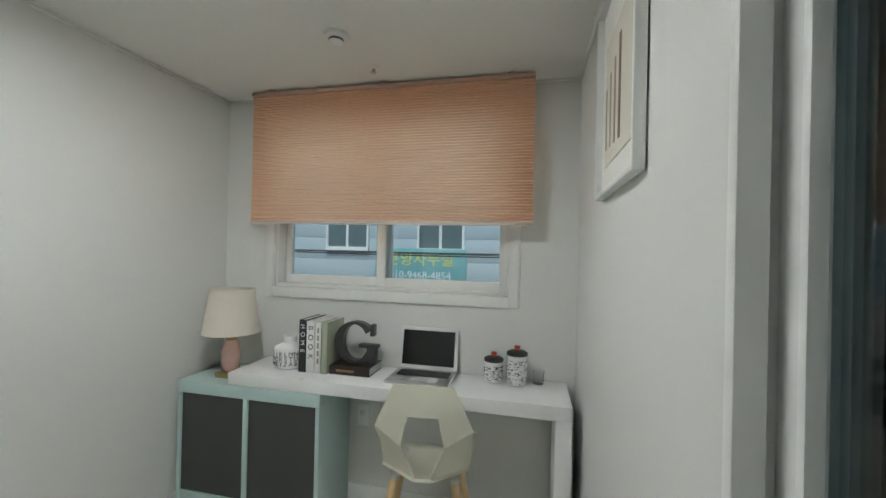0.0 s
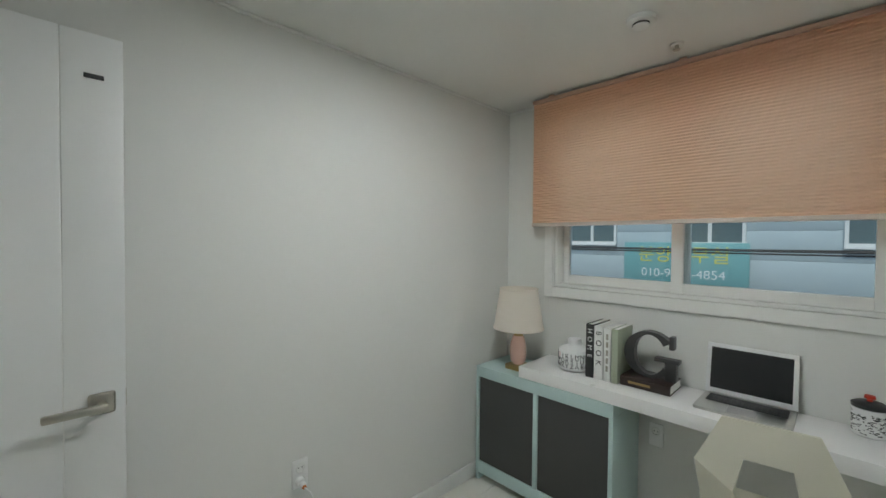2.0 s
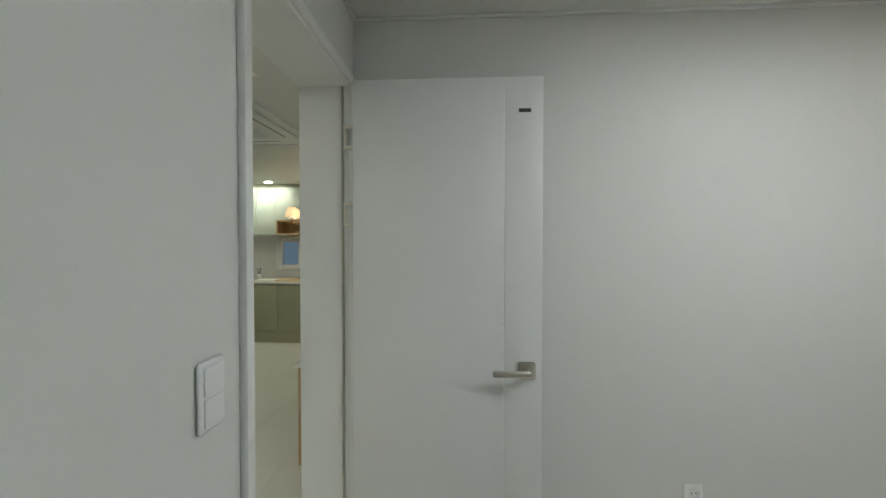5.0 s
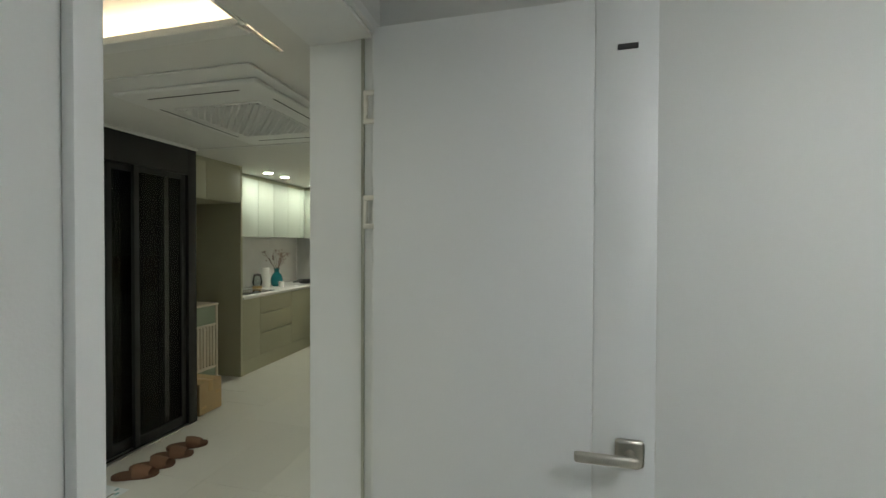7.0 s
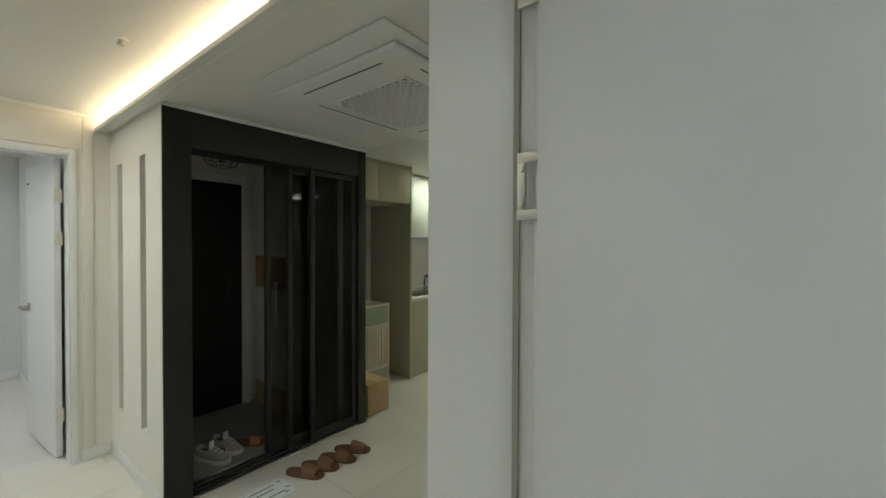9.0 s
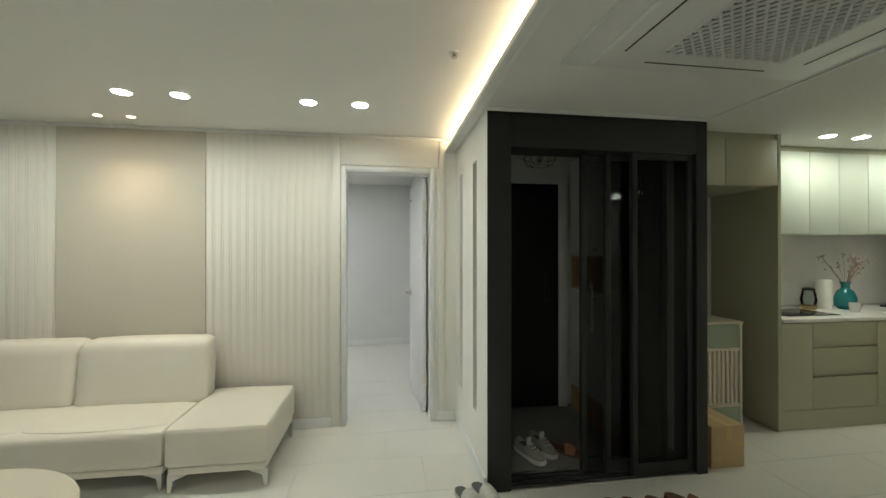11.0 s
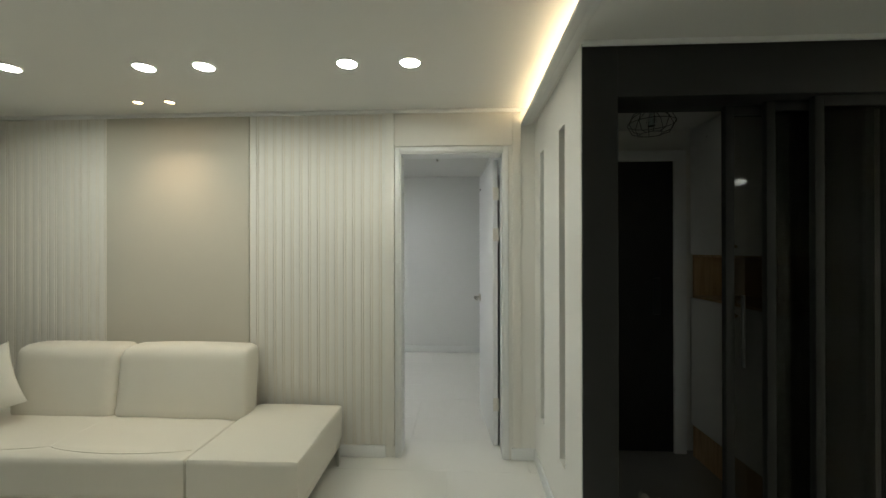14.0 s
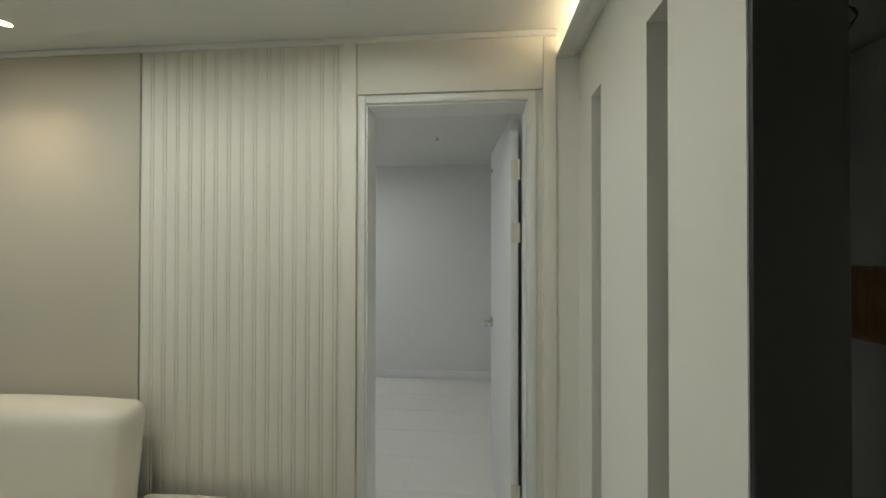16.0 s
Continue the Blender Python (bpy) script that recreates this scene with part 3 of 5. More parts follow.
def sneaker(at, rz):
    t = thing("sneaker", at, "worn white sneaker with dark stripes", "shoe", "worn sneakers", rz)
    part("sole", prism(bmesh.new(), sole_outline(0.29, 0.105), "z", 0, 0.026), PAPER, t, world=False)
    bm = bmesh.new()
    rows = []
    for j in range(13):
        y = -0.135 + 0.27 * j / 12
        w = 0.048 * math.sqrt(max(0.06, 1 - abs(y / 0.142) ** 3.2))
        h = 0.085 if y < 0 else 0.085 - 0.05 * (y / 0.135) ** 0.8
        rows.append([bm.verts.new((-w * math.cos(math.pi * k / 10), y, 0.026 + (h - 0.026) * math.sin(math.pi * k / 10) ** 0.6 - (0.03 * math.sin(math.pi * k / 10) ** 4 if -0.10 < y < 0.0 else 0))) for k in range(11)])
    for a, b in zip(rows, rows[1:]):
        for k in range(10):
            bm.faces.new((a[k], a[k + 1], b[k + 1], b[k]))
    bm.faces.new(rows[0]), bm.faces.new(rows[-1][::-1])
    bmesh.ops.recalc_face_normals(bm, faces=bm.faces[:])
    part("upper", bm, SNEAK, t, world=False)
    # Dark oval paints in the shade inside the shoe's opening.
    part("lining", prism(bmesh.new(), [(0.027 * math.cos(0.4 * k), -0.052 + 0.052 * math.sin(0.4 * k)) for k in range(15)], "z", 0.056, 0.0605), GREY_INSOLE, t, "dark oval for the shade in the shoe opening", world=False)
    part("tongue", box(bmesh.new(), -0.018, 0.018, -0.012, 0.0, 0.05, 0.125, 0.004), PAPER, t, "pale padded tongue", world=False)
    for q in (-0.01, 0.02, 0.05):
        part("stripe", bx(-0.051, -0.045, q - 0.007, q + 0.007, 0.03, 0.062, 0.002), INK, t, "dark stripe", world=False)
        part("lace", bx(-0.022, 0.022, q + 0.02, q + 0.027, 0.078 - q * 0.35, 0.084 - q * 0.35, 0.002), PAPER, t, "white lace", world=False)
    return t


a1 = sneaker((0.57, 2.64, 0.004), 200)
copy_thing(a1, pose(0.69, 2.71, 0.004, 0, 0, 194))
nt = thing("paper_notice", (0.62, 2.0, 0), "white printed notice taped to the floor", "notice")
part("sheet", bx(0.47, 0.75, 1.90, 2.09, 0.0005, 0.0018), mat("coated_paper", (0.80, 0.84, 0.85), 0.4), nt)
for qx, qy in ((0.50, 2.06), (0.72, 2.06), (0.70, 1.93), (0.73, 1.97), (0.51, 1.92)):
    part("doodle", bx(qx - 0.012, qx + 0.012, qy - 0.008, qy + 0.008, 0.002, 0.0024), TEAL, nt, "small teal print")
for i, (w, yy) in enumerate(((0.15, 2.05), (0.10, 2.01), (0.18, 1.95))):
    part("text_line", bx(0.61 - w / 2, 0.61 + w / 2, yy - 0.006, yy + 0.006, 0.002, 0.0024), GREY, nt)

# ---- air conditioner ----
ac = thing("air_conditioner", (0.95, 1.22, DZ), "white ceiling cassette air conditioner with a lattice grille", "air conditioner")
bm = bx(0.36, 1.56, 0.743, 1.694, DZ - 0.012, DZ - 0.001, 0.005)
part("ceiling_plate", bm, TRIM, ac)
part("panel", bx(0.47, 1.45, 0.80, 1.64, DZ - 0.034, DZ - 0.012, 0.012, 3), TRIM, ac)
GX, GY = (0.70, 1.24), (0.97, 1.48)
# Dark sheet paints in the shade of the open intake behind the lattice.
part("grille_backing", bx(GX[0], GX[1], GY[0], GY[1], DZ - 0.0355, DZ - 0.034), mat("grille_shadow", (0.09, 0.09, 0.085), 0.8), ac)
bm = bmesh.new()
for k in range(26):
    for s in (-1, 1):
        o = -0.55 + k * 0.044
        p = [(o, 0), (o + 0.51, 0.51)] if s > 0 else [(o + 0.51, 0), (o, 0.51)]
        (xa, ya), (xb, yb) = p
        lo, hi = 0.0, 0.54
        t0 = max(0, min(1, (lo - xa) / (xb - xa))) if xb > xa else max(0, min(1, (hi - xa) / (xb - xa)))
        t1 = max(0, min(1, (hi - xa) / (xb - xa))) if xb > xa else max(0, min(1, (lo - xa) / (xb - xa)))
        if t1 - t0 < 0.03:
            continue
        rod(bm, (GX[0] + xa + (xb - xa) * t0, GY[0] + ya + (yb - ya) * t0, DZ - 0.040), (GX[0] + xa + (xb - xa) * t1, GY[0] + ya + (yb - ya) * t1, DZ - 0.040), 0.0055, steps=6)
part("grille", bm, TRIM, ac, "white plastic lattice")
bm = bmesh.new()
for a in ((GX[0] - 0.012, GX[0], GY[0] - 0.012, GY[1] + 0.012), (GX[1], GX[1] + 0.012, GY[0] - 0.012, GY[1] + 0.012), (GX[0], GX[1], GY[0] - 0.012, GY[0]), (GX[0], GX[1], GY[1], GY[1] + 0.012)):
    box(bm, *a, DZ - 0.043, DZ - 0.034, 0.003)
part("grille_frame", bm, TRIM, ac)
for a in ((0.54, 0.548, 0.95, 1.50), (1.372, 1.38, 0.95, 1.50), (0.68, 1.26, 0.860, 0.868), (0.68, 1.26, 1.572, 1.58)):
    part("air_slot", bx(*a, DZ - 0.0352, DZ - 0.0342), INK, ac, "thin dark air slot")


# ---- ceiling fittings ----
def downlight(name, at, r, material, label, group):
    t = thing(name, at, label, "downlight", group)
    part("ring", lat([(r, 0.0), (r * 1.18, 0.0), (r * 1.16, -0.006), (r * 1.02, -0.008), (r, -0.003)], 32, cap=False), TRIM, t, world=False)
    part("diffuser", lat([(0.001, -0.0035), (r, -0.0035), (r, -0.001)], 32, cap=False), material, t, "glowing round diffuser", world=False)
    return t


dl = downlight("downlight", (-0.563, 2.615, TZ), 0.047, LAMP_GLOW, "round white downlight lit in the ceiling", "living downlights")
# Last two, at y 0.95, are unseen, added to brighten the doorway jamb.
for dx, dy in ((-0.88, 2.612), (-1.617, 2.607), (-1.928, 2.60), (-2.623, 2.567), (-2.922, 2.55), (-1.62, 0.95), (-1.93, 0.95)):
    copy_thing(dl, pose(dx, dy, TZ))
dw = downlight("spot_downlight", (-2.35, 3.06, TZ), 0.026, WARM_GLOW, "small warm downlight over the sofa", "sofa spots")
copy_thing(dw, pose(-2.145, 3.065, TZ))
kl = downlight("kitchen_downlight", (3.05, 2.70, KZ), 0.05, KITCHEN_GLOW, "round white downlight in the kitchen ceiling", "kitchen downlights")
for dx, dy in ((3.35, 2.69), (4.05, 2.72), (4.05, 2.41)):
    copy_thing(kl, pose(dx, dy, KZ))


def sprinkler(at):
    t = thing("sprinkler", at, "small metal ceiling sprinkler head", "sprinkler", "sprinklers")
    part("collar", lat([(0.004, 0), (0.026, 0), (0.024, -0.006), (0.004, -0.008)], 20), TRIM, t, world=False)
    part("head", lat([(0.008, -0.008), (0.008, -0.022), (0.014, -0.024), (0.014, -0.028), (0.003, -0.03)], 14), NICKEL, t, world=False)
    return t


sp = sprinkler((-1.08, -2.48, BZ))
for p in ((-3.13, 2.61, TZ), (-0.084, 1.873, TZ), (-0.565, 4.96, 2.385), (3.9, 1.9, KZ)):
    copy_thing(sp, pose(*p))
sm = thing("smoke_detector", (-1.04, -2.17, BZ), "round white ceiling smoke detector", "detector")
part("base", lat([(0.004, 0), (0.052, 0), (0.05, -0.014), (0.03, -0.018)], 28), TRIM, sm, world=False)
part("sensor", lat([(0.03, -0.018), (0.03, -0.032), (0.022, -0.036), (0.002, -0.036)], 24), TRIM, sm, world=False)
part("sensor_slot", lat([(0.0305, -0.021), (0.0312, -0.024), (0.0305, -0.028)], 24, cap=False), INK, sm, world=False)
bl = thing("ceiling_light", (-1.0, -1.5, BZ), "square white bedroom ceiling light, lit", "ceiling light")
part("frame", bx(-1.18, -0.82, -1.68, -1.32, BZ - 0.03, BZ - 0.001, 0.006), TRIM, bl)
part("diffuser", bx(-1.165, -0.835, -1.665, -1.335, BZ - 0.034, BZ - 0.0305), BED_GLOW, bl, "glowing panel")
# Out of view; added in place of the daylight that fills this room.
rl = thing("ceiling_light", (-1.7, 4.7, 2.385), "unseen square light added to brighten the empty room", "ceiling light")
part("frame", bx(-1.96, -1.44, 4.44, 4.96, 2.355, 2.384, 0.006), TRIM, rl)
part("diffuser", bx(-1.945, -1.455, 4.455, 4.945, 2.349, 2.3545), ROOM_GLOW, rl, "glowing panel")
kp = thing("ceiling_light", (3.33, -1.3, KZ), "long white kitchen ceiling light, lit", "ceiling light")
part("frame", bx(3.14, 3.52, -1.67, -0.93, KZ - 0.03, KZ - 0.001, 0.006), TRIM, kp)
part("diffuser", bx(3.155, 3.505, -1.655, -0.945, KZ - 0.035, KZ - 0.0305), KITCHEN_PANEL, kp, "glowing panel")

# ---- sofa wall ----
pitch = 0.0604


slat_mesh = mesh_of("slat", bx(0.006, pitch - 0.012, NY - 0.0115, NY - 0.006, 0.081, TZ - 0.026, 0.003), FLUTE)
bead_mesh = mesh_of("bead", bx(pitch - 0.0075, pitch + 0.001, NY - 0.0105, NY - 0.006, 0.081, TZ - 0.026, 0.002), FLUTE)
for x0, count in ((-3.745, 16), (-1.755, 15)):
    x1 = x0 + count * pitch
    f = solid("fluted_panel", bx(x0, x1 + 0.004, NY - 0.007, NY - 0.001, 0.081, TZ - 0.026), FLUTE_GROOVE, "cream vertical fluted wall panel behind the sofa", "wall panel", group="fluted panels")
    for i in range(count):
        for nm, me in (("slat", slat_mesh), ("bead", bead_mesh)):
            o = new(nm, me)
            o.parent = f
            o.matrix_basis = Matrix.Translation((x0 + i * pitch, 0, 0))
solid("wall_panel_feature", bx(-2.77, -1.76, NY - 0.012, NY - 0.001, 0.081, TZ - 0.026), BEIGE, "plain beige textured panel behind the sofa", "wall panel")

# ---- sofa ----


def cushion(x0, x1, y0, y1, z0, z1, bevel, puff=0.0, cuts=10):
    bm = bx(x0, x1, y0, y1, z0, z1)
    bmesh.ops.subdivide_edges(bm, edges=bm.edges[:], cuts=cuts, use_grid_fill=True)
    cx, cy, cz = (x0 + x1) / 2, (y0 + y1) / 2, (z0 + z1) / 2
    hx, hy, hz = (x1 - x0) / 2, (y1 - y0) / 2, (z1 - z0) / 2
    for v in bm.verts:
        d = Vector((v.co.x - cx, v.co.y - cy, v.co.z - cz))
        q = Vector((max(-(hx - bevel), min(hx - bevel, d.x)), max(-(hy - bevel), min(hy - bevel, d.y)), max(-(hz - bevel), min(hz - bevel, d.z))))
        r = d - q
        if r.length > 1e-6:
            r = r.normalized() * bevel
        d = q + r
        u = [1 - (d.x / hx) ** 2, 1 - (d.y / hy) ** 2, 1 - (d.z / hz) ** 2]
        d.z += puff * max(u[0], 0) ** 0.6 * max(u[1], 0) ** 0.6 * d.z / hz
        d.y += puff * max(u[0], 0) ** 0.6 * max(u[2], 0) ** 0.6 * d.y / hy
        d += 0.004 * noise.noise_vector(Vector((cx, cy, cz)) * 3 + d * 5)
        v.co = d + Vector((cx, cy, cz))
    return bm


def sofa_leg(parent, x, y, sx):
    out = [(x, 0.0), (x + 0.018 * sx, 0.0), (x + 0.03 * sx, 0.07), (x + 0.10 * sx, 0.098), (x + 0.10 * sx, 0.104), (x, 0.104)]
    bm = prism(bmesh.new(), out, "y", y, y + 0.03)
    part("leg", bm, SILVER, parent, "polished metal leg")


so = thing("sofa", (-2.6, 2.9, 0), "cream leather sofa with two back cushions", "sofa")
part("base", bx(-3.55, -1.68, 2.56, 3.24, 0.105, 0.15, 0.012, 3), LEATHER, so)
part("seat_cushion", cushion(-3.46, -1.675, 2.535, 3.22, 0.15, 0.368, 0.035, 0.006, 18), LEATHER, so)
for x0, x1 in ((-3.455, -2.462), (-2.458, -1.68)):
    bm = bmesh.new()
    pts = [Vector((x0 + 0.01, 2.62, 0.371))] + [Vector((x0 + (x1 - x0) * k / 14, 2.62 - 0.055 * math.sin(math.pi * k / 14) ** 0.7, 0.3725)) for k in range(1, 14)] + [Vector((x1 - 0.01, 2.62, 0.371))]
    for a, b in zip(pts, pts[1:]):
        rod(bm, a, b, 0.002, steps=6)
    part("seam", bm, LEATHER, so)
part("seam", rod(bmesh.new(), (-2.46, 2.62, 0.3725), (-2.46, 2.95, 0.3725), 0.002, steps=6), LEATHER, so)
for x0, x1 in ((-3.15, -2.459), (-2.461, -1.635)):
    bm = cushion(x0, x1, 3.0, 3.2, 0.34, 0.785, 0.055, 0.010, 16)
    for v in bm.verts:
        v.co.y += (v.co.z - 0.34) * 0.13 - 0.02
        near = abs(v.co.x + 2.46)
        v.co += Vector((0, 1, 0)) * 0.006 * math.sin(v.co.z * 60) * max(0, 1 - near / 0.06)
    part("back_cushion", bm, LEATHER, so)
part("arm", cushion(-3.68, -3.44, 2.56, 3.2, 0.12, 0.52, 0.07, 0.01), LEATHER, so)
for lx, ly, sx in ((-1.70, 2.58, -1), (-3.52, 2.58, 1), (-1.70, 3.18, -1), (-3.52, 3.18, 1)):
    sofa_leg(so, lx, ly, sx)
ot = thing("ottoman", (-1.37, 2.88, 0), "cream leather ottoman against the sofa's end", "ottoman")
part("base", bx(-1.645, -1.105, 2.53, 3.22, 0.105, 0.15, 0.01, 3), LEATHER, ot)
part("seat_cushion", cushion(-1.66, -1.09, 2.515, 3.235, 0.15, 0.38, 0.026, 0.004, 14), LEATHER, ot)
for lx, ly, sx in ((-1.65, 2.54, 1), (-1.10, 2.54, -1), (-1.65, 3.17, 1), (-1.10, 3.17, -1)):
    sofa_leg(ot, lx, ly, sx)
pl = thing("throw_pillow", (-3.2, 2.86, 0.37), "plump cream pillow leaning on the sofa arm", "pillow", rz=0)
bm = bx(-0.25, 0.25, -0.07, 0.07, -0.19, 0.19)
bmesh.ops.subdivide_edges(bm, edges=bm.edges[:], cuts=12, use_grid_fill=True)
for v in bm.verts:
    e = max(0.0, 1 - (v.co.x / 0.25) ** 2) ** 0.55 * max(0.0, 1 - (v.co.z / 0.19) ** 2) ** 0.55
    v.co.y = v.co.y * (0.06 + 0.94 * e)
    v.co.x *= 1 - 0.085 * (1 - (v.co.z / 0.19) ** 2) * abs(v.co.x / 0.25)
    v.co.z *= 1 - 0.085 * (1 - (v.co.x / 0.25) ** 2) * abs(v.co.z / 0.19)
bmesh.ops.transform(bm, matrix=pose(0.03, -0.04, 0.21, -14, -23, 18), verts=bm.verts[:])
part("cover", bm, mat("cream_cotton", (0.74, 0.70, 0.61), 0.85, bump=0.25, bump_scale=300, sheen=0.2), pl, world=False)
th = thing("knitted_throw", (-3.56, 2.8, 0.52), "grey knitted throw draped over the sofa arm", "throw")
bm = bmesh.new()
rows = []
for j in range(12):
    y = 2.66 + 0.3 * j / 11
    rows.append([bm.verts.new((-3.56 + 0.135 * math.sin(a) , y, 0.41 + 0.125 * math.cos(a) - (0.1 if abs(a) > 1.9 else 0) + 0.006 * math.sin(j * 2.1 + a * 5))) for a in [-2.1 + 4.2 * k / 16 for k in range(17)]])
for a, b in zip(rows, rows[1:]):
    for k in range(16):
        bm.faces.new((a[k], b[k], b[k + 1], a[k + 1]))
bmesh.ops.recalc_face_normals(bm, faces=bm.faces[:])
bmesh.ops.solidify(bm, geom=bm.faces[:], thickness=-0.012)
part("cloth", bm, GREY, th)

# round table and bowl
TX, TY, TR = -2.085, 1.56, 0.54
tb = thing("coffee_table", (TX, TY, 0), "round cream coffee table on a pedestal", "table")
part("tabletop", lat([(0.01, 0.395), (TR - 0.02, 0.395), (TR - 0.004, 0.403), (TR, 0.412), (TR - 0.006, 0.42), (0.01, 0.42)], 72, (TX, TY, 0)), mat("cream_lacquer", (0.62, 0.57, 0.46), 0.35, vary=0.02), tb)
part("column", lat([(0.05, 0.02), (0.045, 0.1), (0.045, 0.39)], 24, (TX, TY, 0)), SILVER, tb)
part("foot", lat([(0.02, 0.0), (0.26, 0.0), (0.26, 0.012), (0.05, 0.025)], 40, (TX, TY, 0)), SILVER, tb)
pm = thing("place_mat", (-2.14, 1.795, 0.42), "silver openwork leaf mat on the round table", "mat")
bm = bmesh.new()
for i in range(64):
    a = 2 * math.pi * i / 64
    r = 0.17 + 0.03 * math.sin(i * 3.7)
    p0, p1 = (-2.14 + 0.02 * math.cos(a), 1.795 + 0.02 * math.sin(a), 0.4225), (-2.14 + r * math.cos(a + 0.2), 1.795 + r * math.sin(a + 0.2), 0.4225)
    rod(bm, p0, p1, 0.0012, steps=4)
    mid = Vector(p0).lerp(Vector(p1), 0.6)
    rod(bm, mid, mid + Vector((0.04 * math.cos(a + 0.9), 0.04 * math.sin(a + 0.9), 0)), 0.001, steps=4)
part("lattice", bm, mat("pewter_lattice", (0.36, 0.34, 0.30), 0.55, 0.5), pm)
bw = thing("wire_bowl", (-2.255, 1.78, 0.424), "black geometric wire fruit bowl on the round table", "bowl")
bm = bmesh.new()
ring = []
for n, r, z, off in ((5, 0.075, 0.426, 0.0), (7, 0.155, 0.47, 0.3), (9, 0.215, 0.525, 0.1)):
    ring.append([Vector((-2.255 + 1.15 * r * math.cos(off + 2 * math.pi * i / n), 1.78 + r * math.sin(off + 2 * math.pi * i / n), z + 0.012 * math.sin(3 * i + n))) for i in range(n)])
ring[0] = [Vector((p.x, p.y, 0.426)) for p in ring[0]]
for rr in ring:
    for i, p in enumerate(rr):
        part("wire", rod(bmesh.new(), p, rr[(i + 1) % len(rr)], 0.0028, steps=6), DARK, bw)
for lo, hi in zip(ring, ring[1:]):
    for p in hi:
        for q in sorted(lo, key=lambda q: (q - p).length)[:2]:
            part("wire", rod(bmesh.new(), p, q, 0.0028, steps=6), DARK, bw)
for bx_, by_, br, bmat, lab in ((-2.225, 1.76, 0.042, mat("gold_ball", (0.55, 0.42, 0.2), 0.4, 0.5), "matt gold decorative ball"), (-2.305, 1.80, 0.043, mat("brown_ball", (0.12, 0.08, 0.05), 0.5, vary=0.6, scale=60), "brown speckled decorative ball"), (-2.295, 1.72, 0.040, mat("dark_ball", (0.03, 0.028, 0.025), 0.4), "dark decorative ball")):
    ball = solid("decorative_ball", bmesh.new(), bmat, lab + " in the bowl", "ornament", "thing", "balls in the bowl")
    bm = bmesh.new()
    bmesh.ops.create_uvsphere(bm, u_segments=24, v_segments=14, radius=br)
    for v in bm.verts:
        v.co *= 1 + 0.03 * noise.noise(v.co * 60)
        v.co += Vector((bx_, by_, 0.432 + br))
    bm.to_mesh(ball.data), bm.free(), smooth(ball.data, 60)

# ---- living room window, curtain ----
wl = thing("window_living", (LX, 1.8, 0), "tall white living room window", "window", kind="structure")
for y in (0.52, 1.8, 3.10):
    part("window_frame", bx(LX - 0.12, LX - 0.04, y - 0.03, y + 0.03, 0.0, 2.2, 0.004), TRIM, wl)
for z in (0.0, 2.14):
    part("window_rail", bx(LX - 0.12, LX - 0.04, 0.55, 3.07, z, z + 0.06, 0.004), TRIM, wl)
pane = part("pane", bx(LX - 0.084, LX - 0.078, 0.55, 3.07, 0.06, 2.14), CLEAR, wl)
pane.visible_shadow = False
ro = thing("curtain_rod", (-3.58, 2.9, 2.27), "dark metal curtain rod with rings", "curtain rod")
part("rod", rod(bmesh.new(), (-3.58, 0.4, 2.265), (-3.58, 3.24, 2.265), 0.014, steps=16), DARK, ro)
for i in range(12):
    y = 2.92 + i * 0.029
    bm = bmesh.new()
    for k in range(16):
        a, b = 2 * math.pi * k / 16, 2 * math.pi * (k + 1) / 16
        rod(bm, (-3.58 + 0.024 * math.cos(a), y, 2.258 + 0.024 * math.sin(a)), (-3.58 + 0.024 * math.cos(b), y, 2.258 + 0.024 * math.sin(b)), 0.004, steps=6)
    part("ring", bm, DARK, ro)
cu = thing("curtain", (-3.58, 3.0, 0.02), "cream pleated curtain drawn to the wall", "curtain")
bm = bmesh.new()
cols = []
for k in range(181):
    s = k / 180
    y = 2.91 + 0.35 * s
    x = -3.58 + 0.045 * math.sin(s * 9 * 2 * math.pi)
    cols.append([bm.verts.new((x * 1 + 0.012 * math.sin(z * 2 + s * 9), y, z)) for z in (0.02, 0.4, 0.8, 1.2, 1.6, 2.0, 2.225)])
for a, b in zip(cols, cols[1:]):
    for j in range(6):
        bm.faces.new((a[j], b[j], b[j + 1], a[j + 1]))
part("cloth", bm, CURTAIN, cu)

# ---- kitchen ----
kc = thing("fridge_surround", (2.1, 2.71, 0), "sage green tall cabinet round an empty fridge niche", "cabinet")
part("side_panel", bx(2.605, 2.635, 2.71, KY, 0, KZ - 0.002, 0.002), SAGE, kc)
part("side_panel", bx(1.665, 1.69, 2.71, KY, 0, KZ - 0.002, 0.002), SAGE, kc)
part("top_box", bx(1.69, 2.605, 2.73, KY, 1.90, KZ - 0.002), SAGE, kc)
part("door", bx(1.69, 2.146, 2.71, 2.729, 1.905, 2.262, 0.002), SAGE, kc)
part("door", bx(2.15, 2.603, 2.71, 2.729, 1.905, 2.262, 0.002), SAGE, kc)
solid("wall_panel_niche", bx(1.69, 2.605, KY - 0.01, KY - 0.001, 0, 1.90), MARBLE, "white marble-look back of the niche", "wall panel")
dr = thing("dresser", (2.15, 2.9, 0), "slim pale cabinet with fluted front and green glass drawers", "cabinet")
CREAMW = mat("cream_wood", (0.66, 0.60, 0.49), 0.5, vary=0.04)
GREEN_GLASS = mat("green_glass_front", (0.30, 0.36, 0.27), 0.12, vary=0.03)
part("top", bx(1.98, 2.34, 2.75, 3.2, 0.835, 0.855, 0.003), CREAMW, dr)
for a in ((1.985, 2.005), (2.315, 2.335)):
    part("post", bx(*a, 2.755, 3.19, 0.0, 0.835, 0.002), CREAMW, dr)
